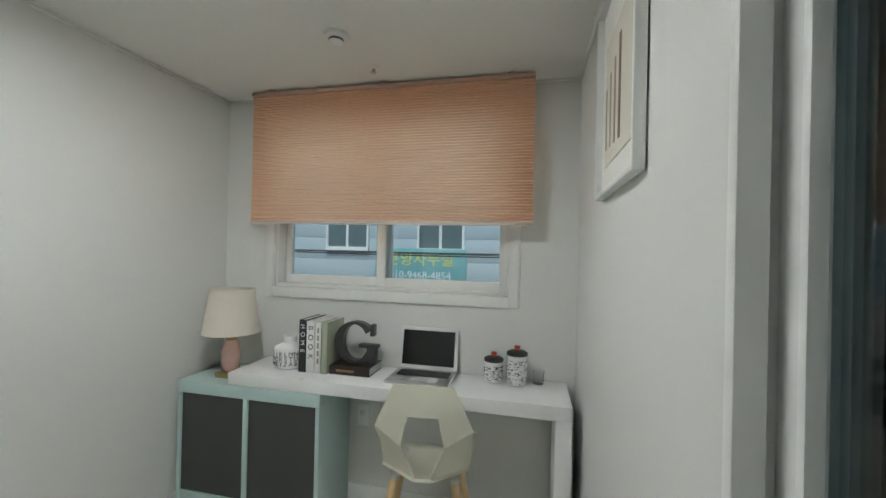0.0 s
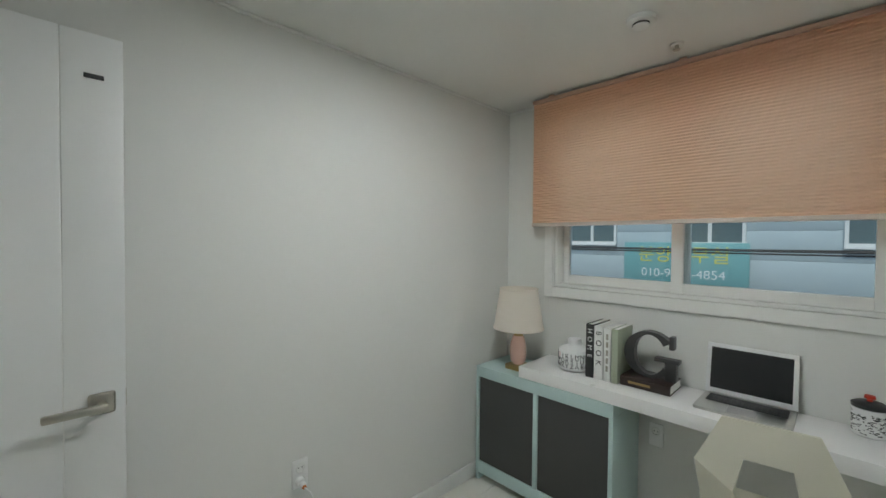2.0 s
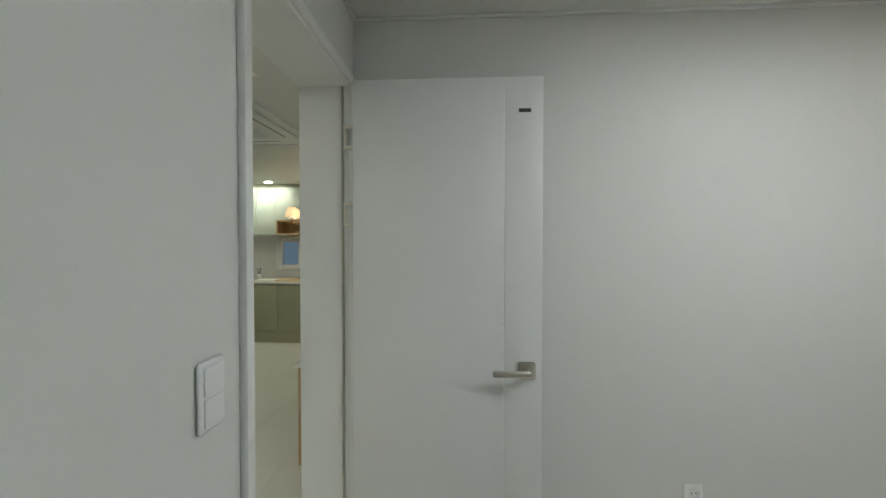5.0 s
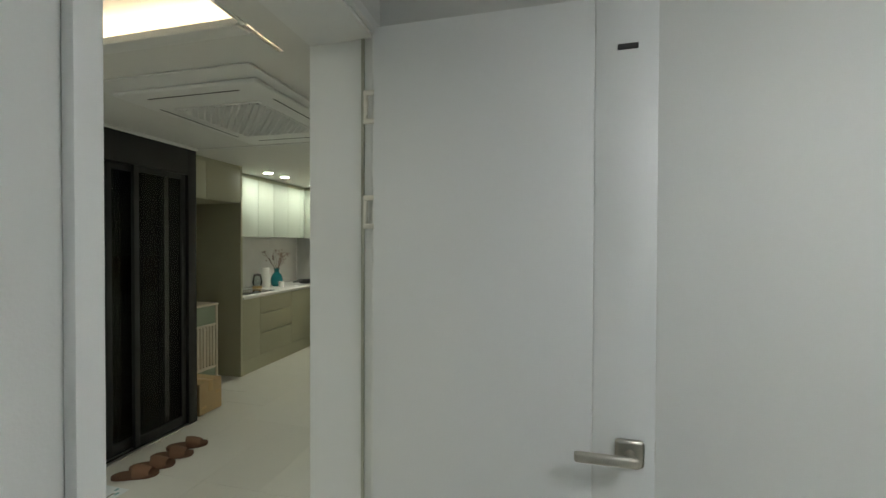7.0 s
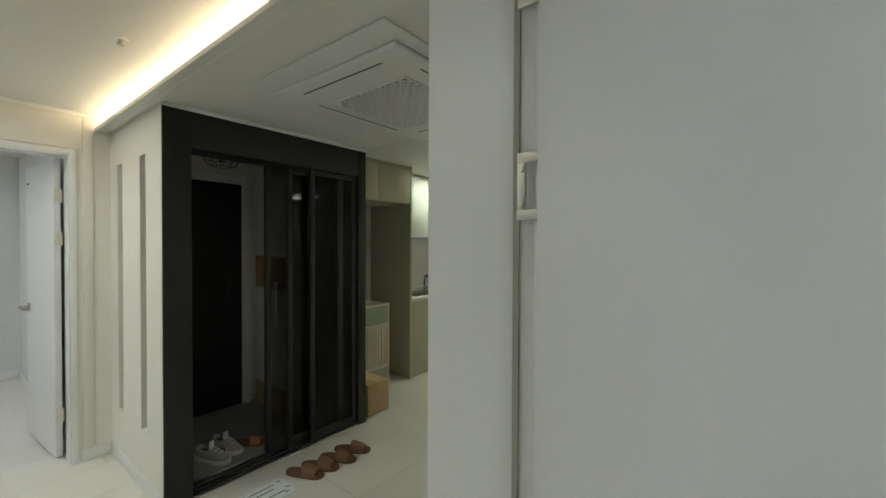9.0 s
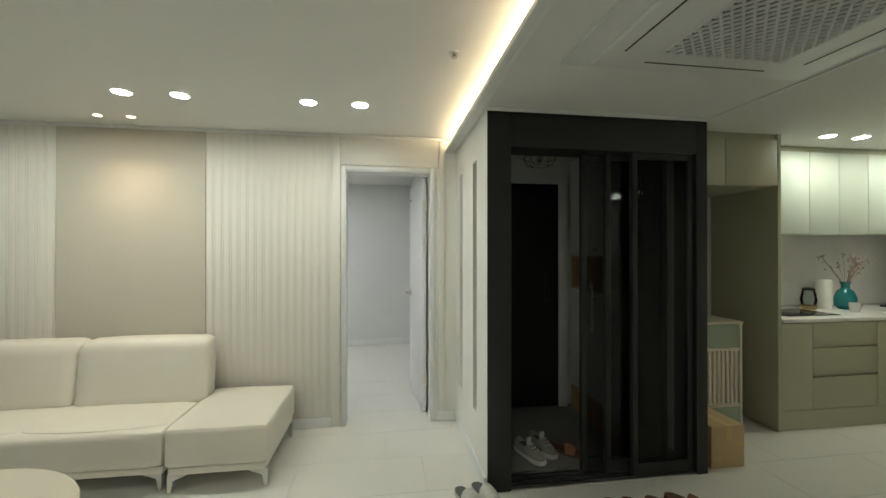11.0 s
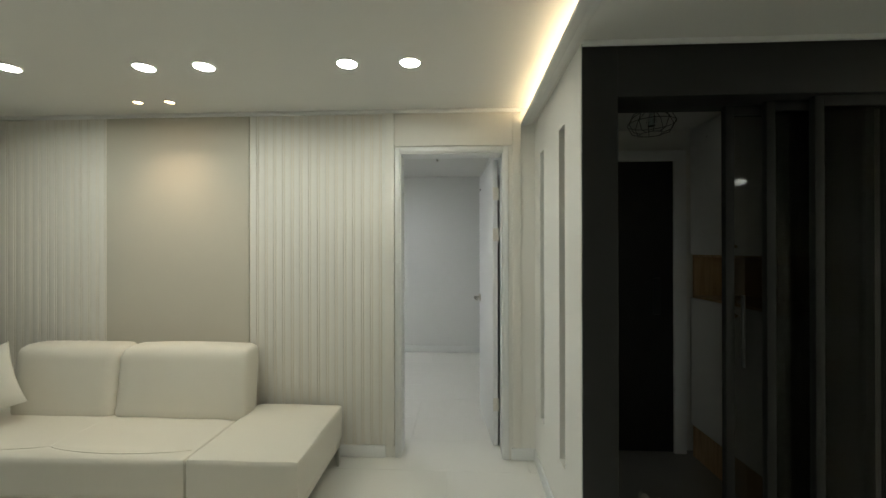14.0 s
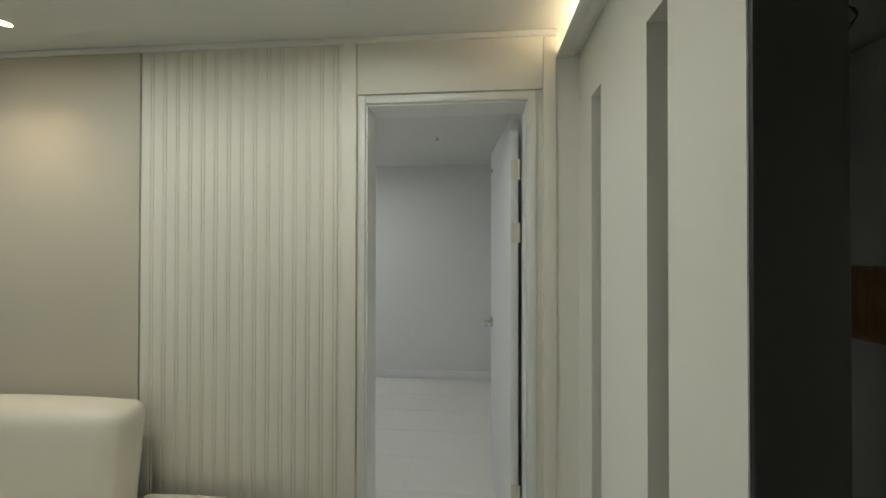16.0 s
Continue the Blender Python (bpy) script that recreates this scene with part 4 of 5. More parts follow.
part("body", bx(2.006, 2.314, 2.79, 3.19, 0.08, 0.835), CREAMW, dr)
part("rail", bx(2.006, 2.314, 2.757, 2.79, 0.63, 0.65), CREAMW, dr)
part("rail", bx(2.006, 2.314, 2.757, 2.79, 0.20, 0.22), CREAMW, dr)
part("drawer_front", bx(2.008, 2.312, 2.765, 2.789, 0.652, 0.83, 0.002), GREEN_GLASS, dr, "green glass drawer front")
part("drawer_front", bx(2.008, 2.312, 2.765, 2.789, 0.08, 0.198, 0.002), GREEN_GLASS, dr, "green glass drawer front")
for i in range(8):
    part("flute", bx(2.010 + i * 0.038, 2.010 + i * 0.038 + 0.026, 2.760, 2.789, 0.222, 0.628, 0.006), CREAMW, dr)
cb = thing("cardboard_box", (1.8, 2.45, 0), "taped brown cardboard box on the floor", "box")
part("carton", bx(1.67, 1.91, 2.32, 2.66, 0, 0.27, 0.003), CARD, cb)
part("tape", bx(1.765, 1.815, 2.318, 2.662, 0.18, 0.2715, 0.001), TAPE, cb, "shiny brown tape")
part("print", bx(1.845, 1.895, 2.3175, 2.3195, 0.14, 0.165), TAPE, cb, "faint printed mark")
part("print", bx(1.69, 1.74, 2.3175, 2.3195, 0.05, 0.07), TAPE, cb, "faint printed mark")


def base_unit(x0, x1, fronts):
    t = thing("base_cabinet", ((x0 + x1) / 2, 2.9, 0), "sage green kitchen base cabinet", "cabinet", "kitchen base cabinets")
    part("body", bx(x0 + 0.001, x1 - 0.001, 2.735, KY - 0.002, 0.0, 0.84), SAGE, t)
    part("kick_board", bx(x0, x1, 2.72, 2.734, 0.0, 0.15), SAGE, t)
    for z0, z1 in fronts:
        part("front", bx(x0 + 0.002, x1 - 0.002, 2.712, 2.733, z0, z1, 0.002), SAGE, t)
    return t


base_unit(2.637, 2.92, ((0.155, 0.835),))
base_unit(2.92, 3.535, ((0.155, 0.405), (0.425, 0.635), (0.642, 0.835)))
base_unit(3.535, 3.98, ((0.155, 0.835),))
for y0, y1 in ((2.27, 2.71), (1.85, 2.27), (1.4, 1.85), (0.95, 1.4)):
    t = thing("base_cabinet", (4.2, (y0 + y1) / 2, 0), "sage green kitchen base cabinet under the window", "cabinet", "kitchen base cabinets")
    part("body", bx(4.005, KX - 0.002, y0 + 0.001, y1 - 0.001, 0, 0.84), SAGE, t)
    part("kick_board", bx(3.99, 4.004, y0, y1, 0, 0.15), SAGE, t)
    part("front", bx(3.982, 4.003, y0 + 0.002, y1 - 0.002, 0.155, 0.835, 0.002), SAGE, t)
wt = thing("worktop", (3.6, 2.9, 0.84), "white stone kitchen worktop", "worktop")
part("slab", bx(2.637, KX - 0.002, 2.695, KY - 0.002, 0.842, 0.872, 0.003), STONE, wt)
part("slab", bx(3.965, KX - 0.002, 0.95, 2.694, 0.842, 0.872, 0.003), STONE, wt)
solid("wall_panel_splash", box(bx(2.637, KX - 0.002, KY - 0.008, KY - 0.001, 0.874, 1.55), KX - 0.008, KX - 0.001, 2.56, KY - 0.01, 0.874, 1.55), MARBLE, "white marble-look splashback", "wall panel")
bm = bx(KX - 0.008, KX - 0.001, 0.95, 1.79, 0.874, 1.55)
box(bm, KX - 0.008, KX - 0.001, 1.79, 2.56, 0.874, 1.0), box(bm, KX - 0.008, KX - 0.001, 1.79, 2.56, 1.52, 1.55)
solid("wall_panel_splash_east", bm, MARBLE, "white marble-look splashback round the window", "wall panel")
x = 2.637
while x < 4.2:
    w = min(0.305, 4.27 - x)
    t = thing("wall_cabinet", (x + w / 2, 3.15, 1.55), "pale green handleless kitchen wall cabinet", "cabinet", "kitchen wall cabinets")
    part("body", bx(x + 0.001, x + w - 0.001, 3.02, KY - 0.002, 1.55, 2.262), SAGE_PALE, t)
    part("door", bx(x + 0.002, x + w - 0.002, 2.998, 3.019, 1.548, 2.26, 0.002), SAGE_PALE, t)
    x += w
for y0, y1, z0 in ((2.71, 2.995, 1.55), (2.41, 2.71, 1.55), (2.01, 2.41, 1.77), (1.6, 2.01, 1.77)):
    t = thing("wall_cabinet", (4.42, (y0 + y1) / 2, z0), "pale green handleless kitchen wall cabinet", "cabinet", "kitchen wall cabinets")
    part("body", bx(4.29, KX - 0.002, y0 + 0.001, y1 - 0.001, z0, 2.262), SAGE_PALE, t)
    part("door", bx(4.268, 4.289, y0 + 0.002, y1 - 0.002, z0, 2.26, 0.002), SAGE_PALE, t)
t = thing("open_shelf", (4.42, 2.0, 1.55), "open oak box shelf under the wall cabinets", "shelf")
bm = bx(4.275, KX - 0.002, 1.6, 2.41, 1.55, 1.568)
box(bm, 4.275, KX - 0.002, 1.6, 2.41, 1.75, 1.768), box(bm, 4.275, KX - 0.002, 2.392, 2.41, 1.568, 1.75), box(bm, KX - 0.02, KX - 0.002, 1.6, 2.392, 1.568, 1.75)
part("box", bm, OAK, t)
solid("trim_cornice", box(bx(2.637, 4.27, 3.01, KY, 2.262, KZ - 0.001), 4.28, KX, 1.6, 3.01, 2.262, KZ - 0.001), SAGE, "green filler above the wall cabinets", "trim")
wk = thing("window_kitchen", (KX, 2.15, 1.06), "small white kitchen window over the worktop", "window", kind="structure")
for a in ((1.79, 1.88, 1.0, 1.52), (2.47, 2.56, 1.0, 1.52), (1.88, 2.47, 1.0, 1.08), (1.88, 2.47, 1.44, 1.52), (2.16, 2.2, 1.08, 1.44)):
    part("window_frame", bx(KX - 0.03, KX + 0.02, *a, 0.003), TRIM, wk)
pane = part("pane", bx(KX + 0.05, KX + 0.055, 1.88, 2.47, 1.08, 1.44), CLEAR, wk)
pane.visible_shadow = False
# worktop clutter
hb = thing("induction_hob", (3.05, 2.95, 0.872), "black glass hob in the worktop", "hob")
part("glass", bx(2.80, 3.30, 2.80, 3.16, 0.8725, 0.878, 0.002), SCREEN, hb)
vs = thing("flower_vase", (3.75, 3.1, 0.872), "teal glass vase with dry flower twigs", "vase")
part("body", lat([(0.05, 0), (0.075, 0.03), (0.08, 0.1), (0.06, 0.16), (0.03, 0.19), (0.032, 0.23), (0.045, 0.25)], 28), GLASS_TEAL, vs, world=False)
bm, fl = bmesh.new(), bmesh.new()
rng = random.Random(4)
for i in range(16):
    a, r, h = rng.uniform(0, 6.28), rng.uniform(0.05, 0.17), rng.uniform(0.36, 0.5)
    tip = Vector((r * math.cos(a), r * math.sin(a), h))
    rod(bm, (0, 0, 0.2), tip, 0.002, 0.001, 5)
    for k in range(6):
        c = tip + Vector((rng.uniform(-0.03, 0.03), rng.uniform(-0.03, 0.03), rng.uniform(-0.05, 0.02)))
        g = bmesh.ops.create_icosphere(fl, subdivisions=1, radius=rng.uniform(0.005, 0.010))["verts"]
        bmesh.ops.translate(fl, vec=c, verts=g)
part("twigs", bm, TAN, vs, world=False), part("blossoms", fl, mat("dry_blossom", (0.35, 0.25, 0.22), 0.8, vary=0.3, scale=40), vs, world=False)
kt = thing("coffee_maker", (3.42, 3.15, 0.872), "glass coffee jug on its base", "coffee maker")
part("base", lat([(0.06, 0), (0.062, 0.03), (0.05, 0.035)], 24), BRASS, kt, world=False)
part("jug", lat([(0.05, 0.036), (0.062, 0.08), (0.05, 0.15), (0.045, 0.17)], 24, cap=False), CLEAR, kt, world=False)
part("lid", lat([(0.046, 0.17), (0.048, 0.185), (0.02, 0.195)], 24), DARK, kt, world=False)
pt = thing("paper_towel", (3.58, 3.15, 0.872), "white roll of paper towel standing upright", "paper towel")
part("roll", lat([(0.02, 0.0), (0.056, 0.0), (0.058, 0.01), (0.058, 0.25), (0.055, 0.262), (0.02, 0.262)], 28), PAPER, pt, world=False)
cp = thing("cup", (3.60, 2.92, 0.872), "white cup on the worktop", "cup")
part("body", lat([(0.03, 0), (0.038, 0.08), (0.034, 0.08), (0.027, 0.005)], 24), WHITE, cp, world=False)
tbk = thing("recipe_stand", (2.85, 3.2, 0.872), "white tablet leaning on the splashback", "stand")
part("panel", bx(2.70, 2.98, 3.18, 3.2, 0.873, 1.06, 0.004, turn=None), WHITE, tbk)
pn = thing("frying_pan", (4.24, 2.95, 0.872), "dark frying pan with a checked cloth", "pan")
part("pan", lat([(0.09, 0), (0.13, 0.045), (0.135, 0.05), (0.125, 0.048), (0.085, 0.006)], 32), DARK, pn, world=False)
part("handle", bx(-0.32, -0.12, -0.012, 0.012, 0.035, 0.055, 0.006), DARK, pn, world=False)
df = thing("reed_diffuser", (4.35, 2.72, 0.872), "white pot with dark reed sticks", "diffuser")
part("pot", lat([(0.03, 0), (0.034, 0.06), (0.02, 0.075)], 20), WHITE, df, world=False)
bm = bmesh.new()
for i in range(7):
    rod(bm, (0, 0, 0.03), (0.03 * math.cos(i), 0.03 * math.sin(i), 0.17), 0.002, steps=5)
part("reeds", bm, INK, df, world=False)
cbd = thing("cutting_board", (4.25, 2.2, 0.872), "wooden cutting board on the worktop", "board")
part("board", bx(4.05, 4.4, 2.0, 2.33, 0.873, 0.89, 0.004), BEECH, cbd)
mg = thing("magazine", (4.2, 2.48, 0.872), "open white magazine on the worktop", "magazine")
part("pages", bx(4.05, 4.3, 2.37, 2.62, 0.873, 0.885, 0.003), PAPER, mg)
tp = thing("kitchen_tap", (4.48, 1.95, 0.872), "chrome arched kitchen tap", "tap")
bm = rod(bmesh.new(), (0, 0, 0), (0, 0, 0.26), 0.014)
for i in range(8):
    a, b = math.pi * i / 8, math.pi * (i + 1) / 8
    rod(bm, (-0.07 + 0.07 * math.cos(a), 0, 0.26 + 0.07 * math.sin(a)), (-0.07 + 0.07 * math.cos(b), 0, 0.26 + 0.07 * math.sin(b)), 0.011)
rod(bm, (-0.14, 0, 0.26), (-0.14, 0, 0.16), 0.014)
part("spout", bm, SILVER, tp, world=False)
# pendant over the dining place
ch = thing("chandelier", (3.45, 1.55, 1.70), "brass chandelier with lit ivory shades", "chandelier")
part("stem", rod(bmesh.new(), (0, 0, 0), (0, 0, KZ - 1.701), 0.008), BRASS, ch, world=False)
for i in range(5):
    a = 2 * math.pi * i / 5 + 1.25
    x, y = 0.26 * math.cos(a), 0.26 * math.sin(a)
    arm = part("arm", rod(rod(bmesh.new(), (0, 0, 0.02), (x, y, -0.02), 0.006), (x, y, -0.03), (x, y, 0.05), 0.008), BRASS, ch, world=False)
    part("shade", lat([(0.085, 0.05), (0.05, 0.17)], 24, (x, y, 0), cap=False), SHADE, ch, "ivory fabric shade", world=False)
    part("bulb", lat([(0.008, 0.05), (0.02, 0.08), (0.018, 0.11), (0.002, 0.12)], 12, (x, y, 0)), WARM_GLOW, ch, world=False)
dt = thing("dining_table", (1.6, 0.25, 0), "dining table with white top and oak legs", "table")
part("tabletop", bx(0.92, 2.3, -0.15, 0.665, 0.64, 0.665, 0.005), STONE, dt)
for lx in (0.94, 2.2):
    for ly in (-0.13, 0.58):
        part("leg", bx(lx, lx + 0.06, ly, ly + 0.06, 0, 0.64, 0.004), OAK, dt)

# ---- bedroom window, blind ----
w1 = thing("window_1", (-1.04, WY, 1.13), "white framed sliding window above the desk", "window", kind="structure")
for n, a in (("casing", (-1.80, -1.745, WY - 0.01, WY + 0.014, 1.125, 2.25)), ("casing", (-0.34, -0.286, WY - 0.01, WY + 0.014, 1.125, 2.25)), ("window_sill", (-1.745, -0.34, WY - 0.01, WY + 0.016, 1.125, 1.185)), ("casing", (-1.745, -0.34, WY - 0.01, WY + 0.014, 2.2, 2.25)),
             ("frame", (-1.739, -1.726, WY - 0.15, WY - 0.011, 1.186, 2.199)), ("frame", (-0.362, -0.346, WY - 0.15, WY - 0.011, 1.186, 2.199)), ("frame", (-1.726, -0.362, WY - 0.15, WY - 0.011, 1.186, 1.205)), ("frame", (-1.726, -0.362, WY - 0.15, WY - 0.011, 2.17, 2.199))):
    part(n, bx(*a, 0.003), TRIM, w1)
for x0, x1, y0, zb in ((-1.055, -0.363, WY - 0.12, 1.206), (-1.725, -0.985, WY - 0.07, 1.206)):
    s, e = (0.05, 0.036) if x0 > -1.5 else (0.034, 0.055)
    sash = part("sash", box(box(box(bx(x0, x0 + s, y0, y0 + 0.035, zb, 2.169, 0.003), x1 - e, x1, y0, y0 + 0.035, zb, 2.169, 0.003), x0 + s, x1 - e, y0, y0 + 0.035, zb, zb + 0.05, 0.003), x0 + s, x1 - e, y0, y0 + 0.035, 2.11, 2.169, 0.003), TRIM, w1)
    pane = part("pane", bx(x0 + s, x1 - e, y0 + 0.014, y0 + 0.02, zb + 0.05, 2.11), CLEAR, sash, "clear pane")
    pane.visible_shadow = False
bd = thing("pleated_blind", (-1.06, WY + 0.11, 1.54), "terracotta pleated blind drawn halfway down the window", "blind")
B0, B1, BY = -1.862, -0.262, WY + 0.115
bm = bmesh.new()
n, zt, zb = 48, 2.287, 1.572
left, right = [], []
for i in range(2 * n + 1):
    z = zt + (zb - zt) * i / (2 * n)
    y = BY + (0.003 if i % 2 else -0.003)
    left.append(bm.verts.new((B0, y, z))), right.append(bm.verts.new((B1, y, z)))
for i in range(2 * n):
    bm.faces.new((left[i], right[i], right[i + 1], left[i + 1]))
cloth = part("cloth", bm, BLIND, bd)
for p in cloth.data.polygons:
    p.use_smooth = False
RAIL = mat("peach_rail", (0.60, 0.40, 0.30), 0.4)
part("head_rail", bx(B0, B1, BY - 0.018, BY + 0.018, 2.287, 2.306, 0.003), RAIL, bd)
for hx in (B0 + 0.12, (B0 + B1) / 2, B1 - 0.12):
    part("bracket", bx(hx - 0.015, hx + 0.015, BY - 0.014, BY + 0.014, 2.305, BZ, 0.001), RAIL, bd)
part("bottom_rail", bx(B0, B1, BY - 0.012, BY + 0.012, 1.552, 1.573, 0.004), mat("pale_rail", (0.66, 0.56, 0.50), 0.4), bd, "pale bottom rail")

# balcony sliding door
bd1 = thing("balcony_door", (WX, -0.6, 0), "white framed balcony sliding door with dark glass", "sliding door", kind="structure")
part("casing", bx(WX - 0.02, WX + 0.014, -1.152, -1.1295, 0, 2.17, 0.004), TRIM, bd1)
part("casing", bx(WX - 0.02, WX + 0.014, -1.144, -0.002, 2.135, 2.17, 0.004), TRIM, bd1)
part("frame", bx(WX - 0.19, WX - 0.034, -1.1445, -1.129, 0.0, 2.134, 0.002), TRIM, bd1)
part("frame_rail", bx(WX - 0.19, WX - 0.005, -1.128, -0.002, 2.09, 2.134, 0.004), TRIM, bd1)
part("frame_rail", bx(WX - 0.19, WX - 0.005, -1.128, -0.002, 0.0, 0.04, 0.004), TRIM, bd1)
part("sash_stile", bx(WX - 0.07, WX - 0.03, -1.1285, -1.088, 0.041, 2.089, 0.005), TRIM, bd1)
part("sash_stile", bx(WX - 0.07, WX - 0.03, -0.092, -0.002, 0.041, 2.089, 0.005), TRIM, bd1)
part("sash_rail", bx(WX - 0.07, WX - 0.03, -1.088, -0.092, 0.041, 0.13, 0.005), TRIM, bd1)
part("sash_rail", bx(WX - 0.07, WX - 0.03, -1.088, -0.092, 2.0, 2.089, 0.005), TRIM, bd1)
part("bead", bx(WX - 0.04, WX - 0.022, -1.09, -1.077, 0.13, 2.0, 0.003), TRIM, bd1)
pane = part("pane", bx(WX - 0.055, WX - 0.047, -1.086, -0.092, 0.13, 2.0), BALCONY_GLASS, bd1, "dark reflecting pane")
pane.visible_shadow = False

# picture
pc = thing("picture_frame", (WX, -1.77, 1.6), "white framed print of brown bars on the wall", "picture")
py0, py1, pz0, pz1, px = -2.04, -1.525, 1.595, 2.20, WX + 0.03
for a in ((py0, py0 + 0.016, pz0, pz1), (py1 - 0.016, py1, pz0, pz1), (py0 + 0.016, py1 - 0.016, pz0, pz0 + 0.016), (py0 + 0.016, py1 - 0.016, pz1 - 0.016, pz1)):
    part("frame_bar", bx(WX + 0.004, px, *a, 0.002), TRIM, pc)
part("backing", bx(WX + 0.005, WX + 0.01, py0 + 0.016, py1 - 0.016, pz0 + 0.016, pz1 - 0.016), PAPER, pc)
part("mount", bx(WX + 0.0105, WX + 0.014, py0 + 0.09, py1 - 0.09, pz0 + 0.09, pz1 - 0.15), mat("cream_print", (0.68, 0.64, 0.56), 0.8), pc, "cream print")
for i, (bw, bh, col) in enumerate(((0.014, 0.20, (0.45, 0.37, 0.24)), (0.014, 0.23, (0.46, 0.38, 0.27)), (0.016, 0.25, (0.42, 0.31, 0.24)), (0.020, 0.29, (0.22, 0.14, 0.11)))):
    yy = -1.93 + i * 0.062
    part("bar", bx(WX + 0.0142, WX + 0.016, yy - bw / 2, yy + bw / 2, 1.735 - 0.004 * i, 1.735 + bh * 0.9), mat("bar_ink", col, 0.7, vary=0.15, scale=60), pc, "brown printed bar")


def wall_plate(name, at, normal, size, label, category):
    """A plate on a wall; the plate's local y points out of the wall."""
    t = thing(name, at, label, category, rz={"-x": 90, "-y": 180, "+y": 0}[normal])
    w, h = size
    part("plate", bx(-w / 2, w / 2, 0.0, 0.009, -h / 2, h / 2, 0.006, 3), WHITE, t, world=False)
    return t


def socket_face(t, z):
    part("socket", lat([(0.001, 0.0), (0.02, 0.0), (0.022, 0.004), (0.018, 0.006), (0.017, 0.001), (0.001, 0.0005)], 20, cap=False), TRIM, t, world=False).matrix_basis = pose(0, 0.0085, z, -90)
    for s in (-0.008, 0.008):
        part("pin_hole", rod(bmesh.new(), (s, 0.0086, z), (s, 0.0100, z), 0.0025, steps=8), INK, t, world=False)


o1 = wall_plate("wall_socket", (-0.001, -1.30, 0.475), "-x", (0.07, 0.12), "white double wall socket with a plug in it", "socket")
socket_face(o1, 0.026), socket_face(o1, -0.028)
pg = thing("plug", (-0.012, -1.295, 0.447), "white round plug with an orange tip and cord", "plug")
part("body", rod(rod(bmesh.new(), (0, 0, 0), (-0.025, 0, -0.002), 0.019, 0.019, 16), (-0.025, 0, -0.002), (-0.045, 0, -0.006), 0.014, 0.012, 16), WHITE, pg, world=False)
part("tip", rod(bmesh.new(), (-0.045, 0, -0.006), (-0.05, 0, -0.007), 0.010, 0.008, 14), mat("orange_tip", (0.6, 0.2, 0.06), 0.5), pg, "orange tip", world=False)
bm = bmesh.new()
pts = [Vector((-0.05, 0, -0.007)), Vector((-0.06, -0.02, -0.03)), Vector((-0.05, -0.05, -0.10)), Vector((-0.02, -0.06, -0.25)), Vector((-0.004, -0.07, -0.43))]
for a, b in zip(pts, pts[1:]):
    rod(bm, a, b, 0.003, steps=8)
part("cord", bm, WHITE, pg, world=False)
o2 = wall_plate("wall_socket", (-0.945, WY + 0.001, 0.475), "+y", (0.07, 0.12), "white wall socket under the desk", "socket")
socket_face(o2, 0.02)
sw = wall_plate("light_switch", (-0.893, -0.001, 1.19), "-y", (0.07, 0.12), "white wall switch with two rockers", "switch")
part("rocker", bx(-0.026, 0.026, 0.009, 0.012, 0.003, 0.05, 0.002), WHITE, sw, world=False)
part("rocker", bx(-0.026, 0.026, 0.009, 0.012, -0.05, -0.003, 0.002), WHITE, sw, world=False)

# ---- desk and low cabinet ----
CF = -2.415
cab = thing("storage_cabinet", (-0.44, -2.59, 0), "mint metal cabinet with two charcoal doors", "cabinet")
X0, X1 = -0.865, -0.03
part("top", bx(X0, X1, WY + 0.018, CF, 0.635, 0.70, 0.003), MINT, cab)
part("side", bx(X0, X0 + 0.022, WY + 0.018, CF, 0.0, 0.635, 0.002), MINT, cab)
part("side", bx(X1 - 0.022, X1, WY + 0.018, CF, 0.0, 0.635, 0.002), MINT, cab)
part("bottom", bx(X0 + 0.022, X1 - 0.022, WY + 0.018, CF, 0.045, 0.115, 0.002), MINT, cab)
part("divider", bx(-0.458, -0.432, WY + 0.03, CF, 0.115, 0.635, 0.002), MINT, cab)
part("back", bx(X0 + 0.022, X1 - 0.022, WY + 0.02, WY + 0.03, 0.115, 0.635), MINT, cab)
part("door", bx(X0 + 0.024, -0.460, CF - 0.03, CF - 0.008, 0.117, 0.633, 0.002), CHARCOAL, cab, "charcoal door")
part("door", bx(-0.430, X1 - 0.024, CF - 0.03, CF - 0.008, 0.117, 0.633, 0.002), CHARCOAL, cab, "charcoal door")
DT = 0.765
dk = thing("desk", (-1.2, -2.6, 0), "white thick-topped desk resting on the mint cabinet", "desk")
part("tabletop", bx(-2.045, -0.335, WY + 0.018, CF - 0.003, 0.702, DT, 0.003), WHITE, dk)
part("leg", bx(-2.045, -1.975, WY + 0.018, CF - 0.003, 0, 0.702, 0.003), WHITE, dk, "slab leg")

# table lamp
tl = thing("table_lamp", (-0.24, -2.55, 0.70), "table lamp with pink ceramic base and ivory shade", "lamp")
part("foot", bx(-0.055, 0.055, -0.055, 0.055, 0.0, 0.03, 0.004), BRASS, tl, world=False)
part("body", lat([(0.03, 0.03), (0.045, 0.05), (0.05, 0.10), (0.047, 0.15), (0.036, 0.185), (0.03, 0.2)], 32), PINK, tl, world=False)
part("neck", lat([(0.028, 0.2), (0.028, 0.215), (0.012, 0.22), (0.012, 0.30)], 20), BRASS, tl, world=False)
part("shade", lat([(0.148, 0.245), (0.146, 0.25), (0.112, 0.475), (0.110, 0.48)], 44, cap=False), SHADE, tl, "ivory fabric shade", world=False)
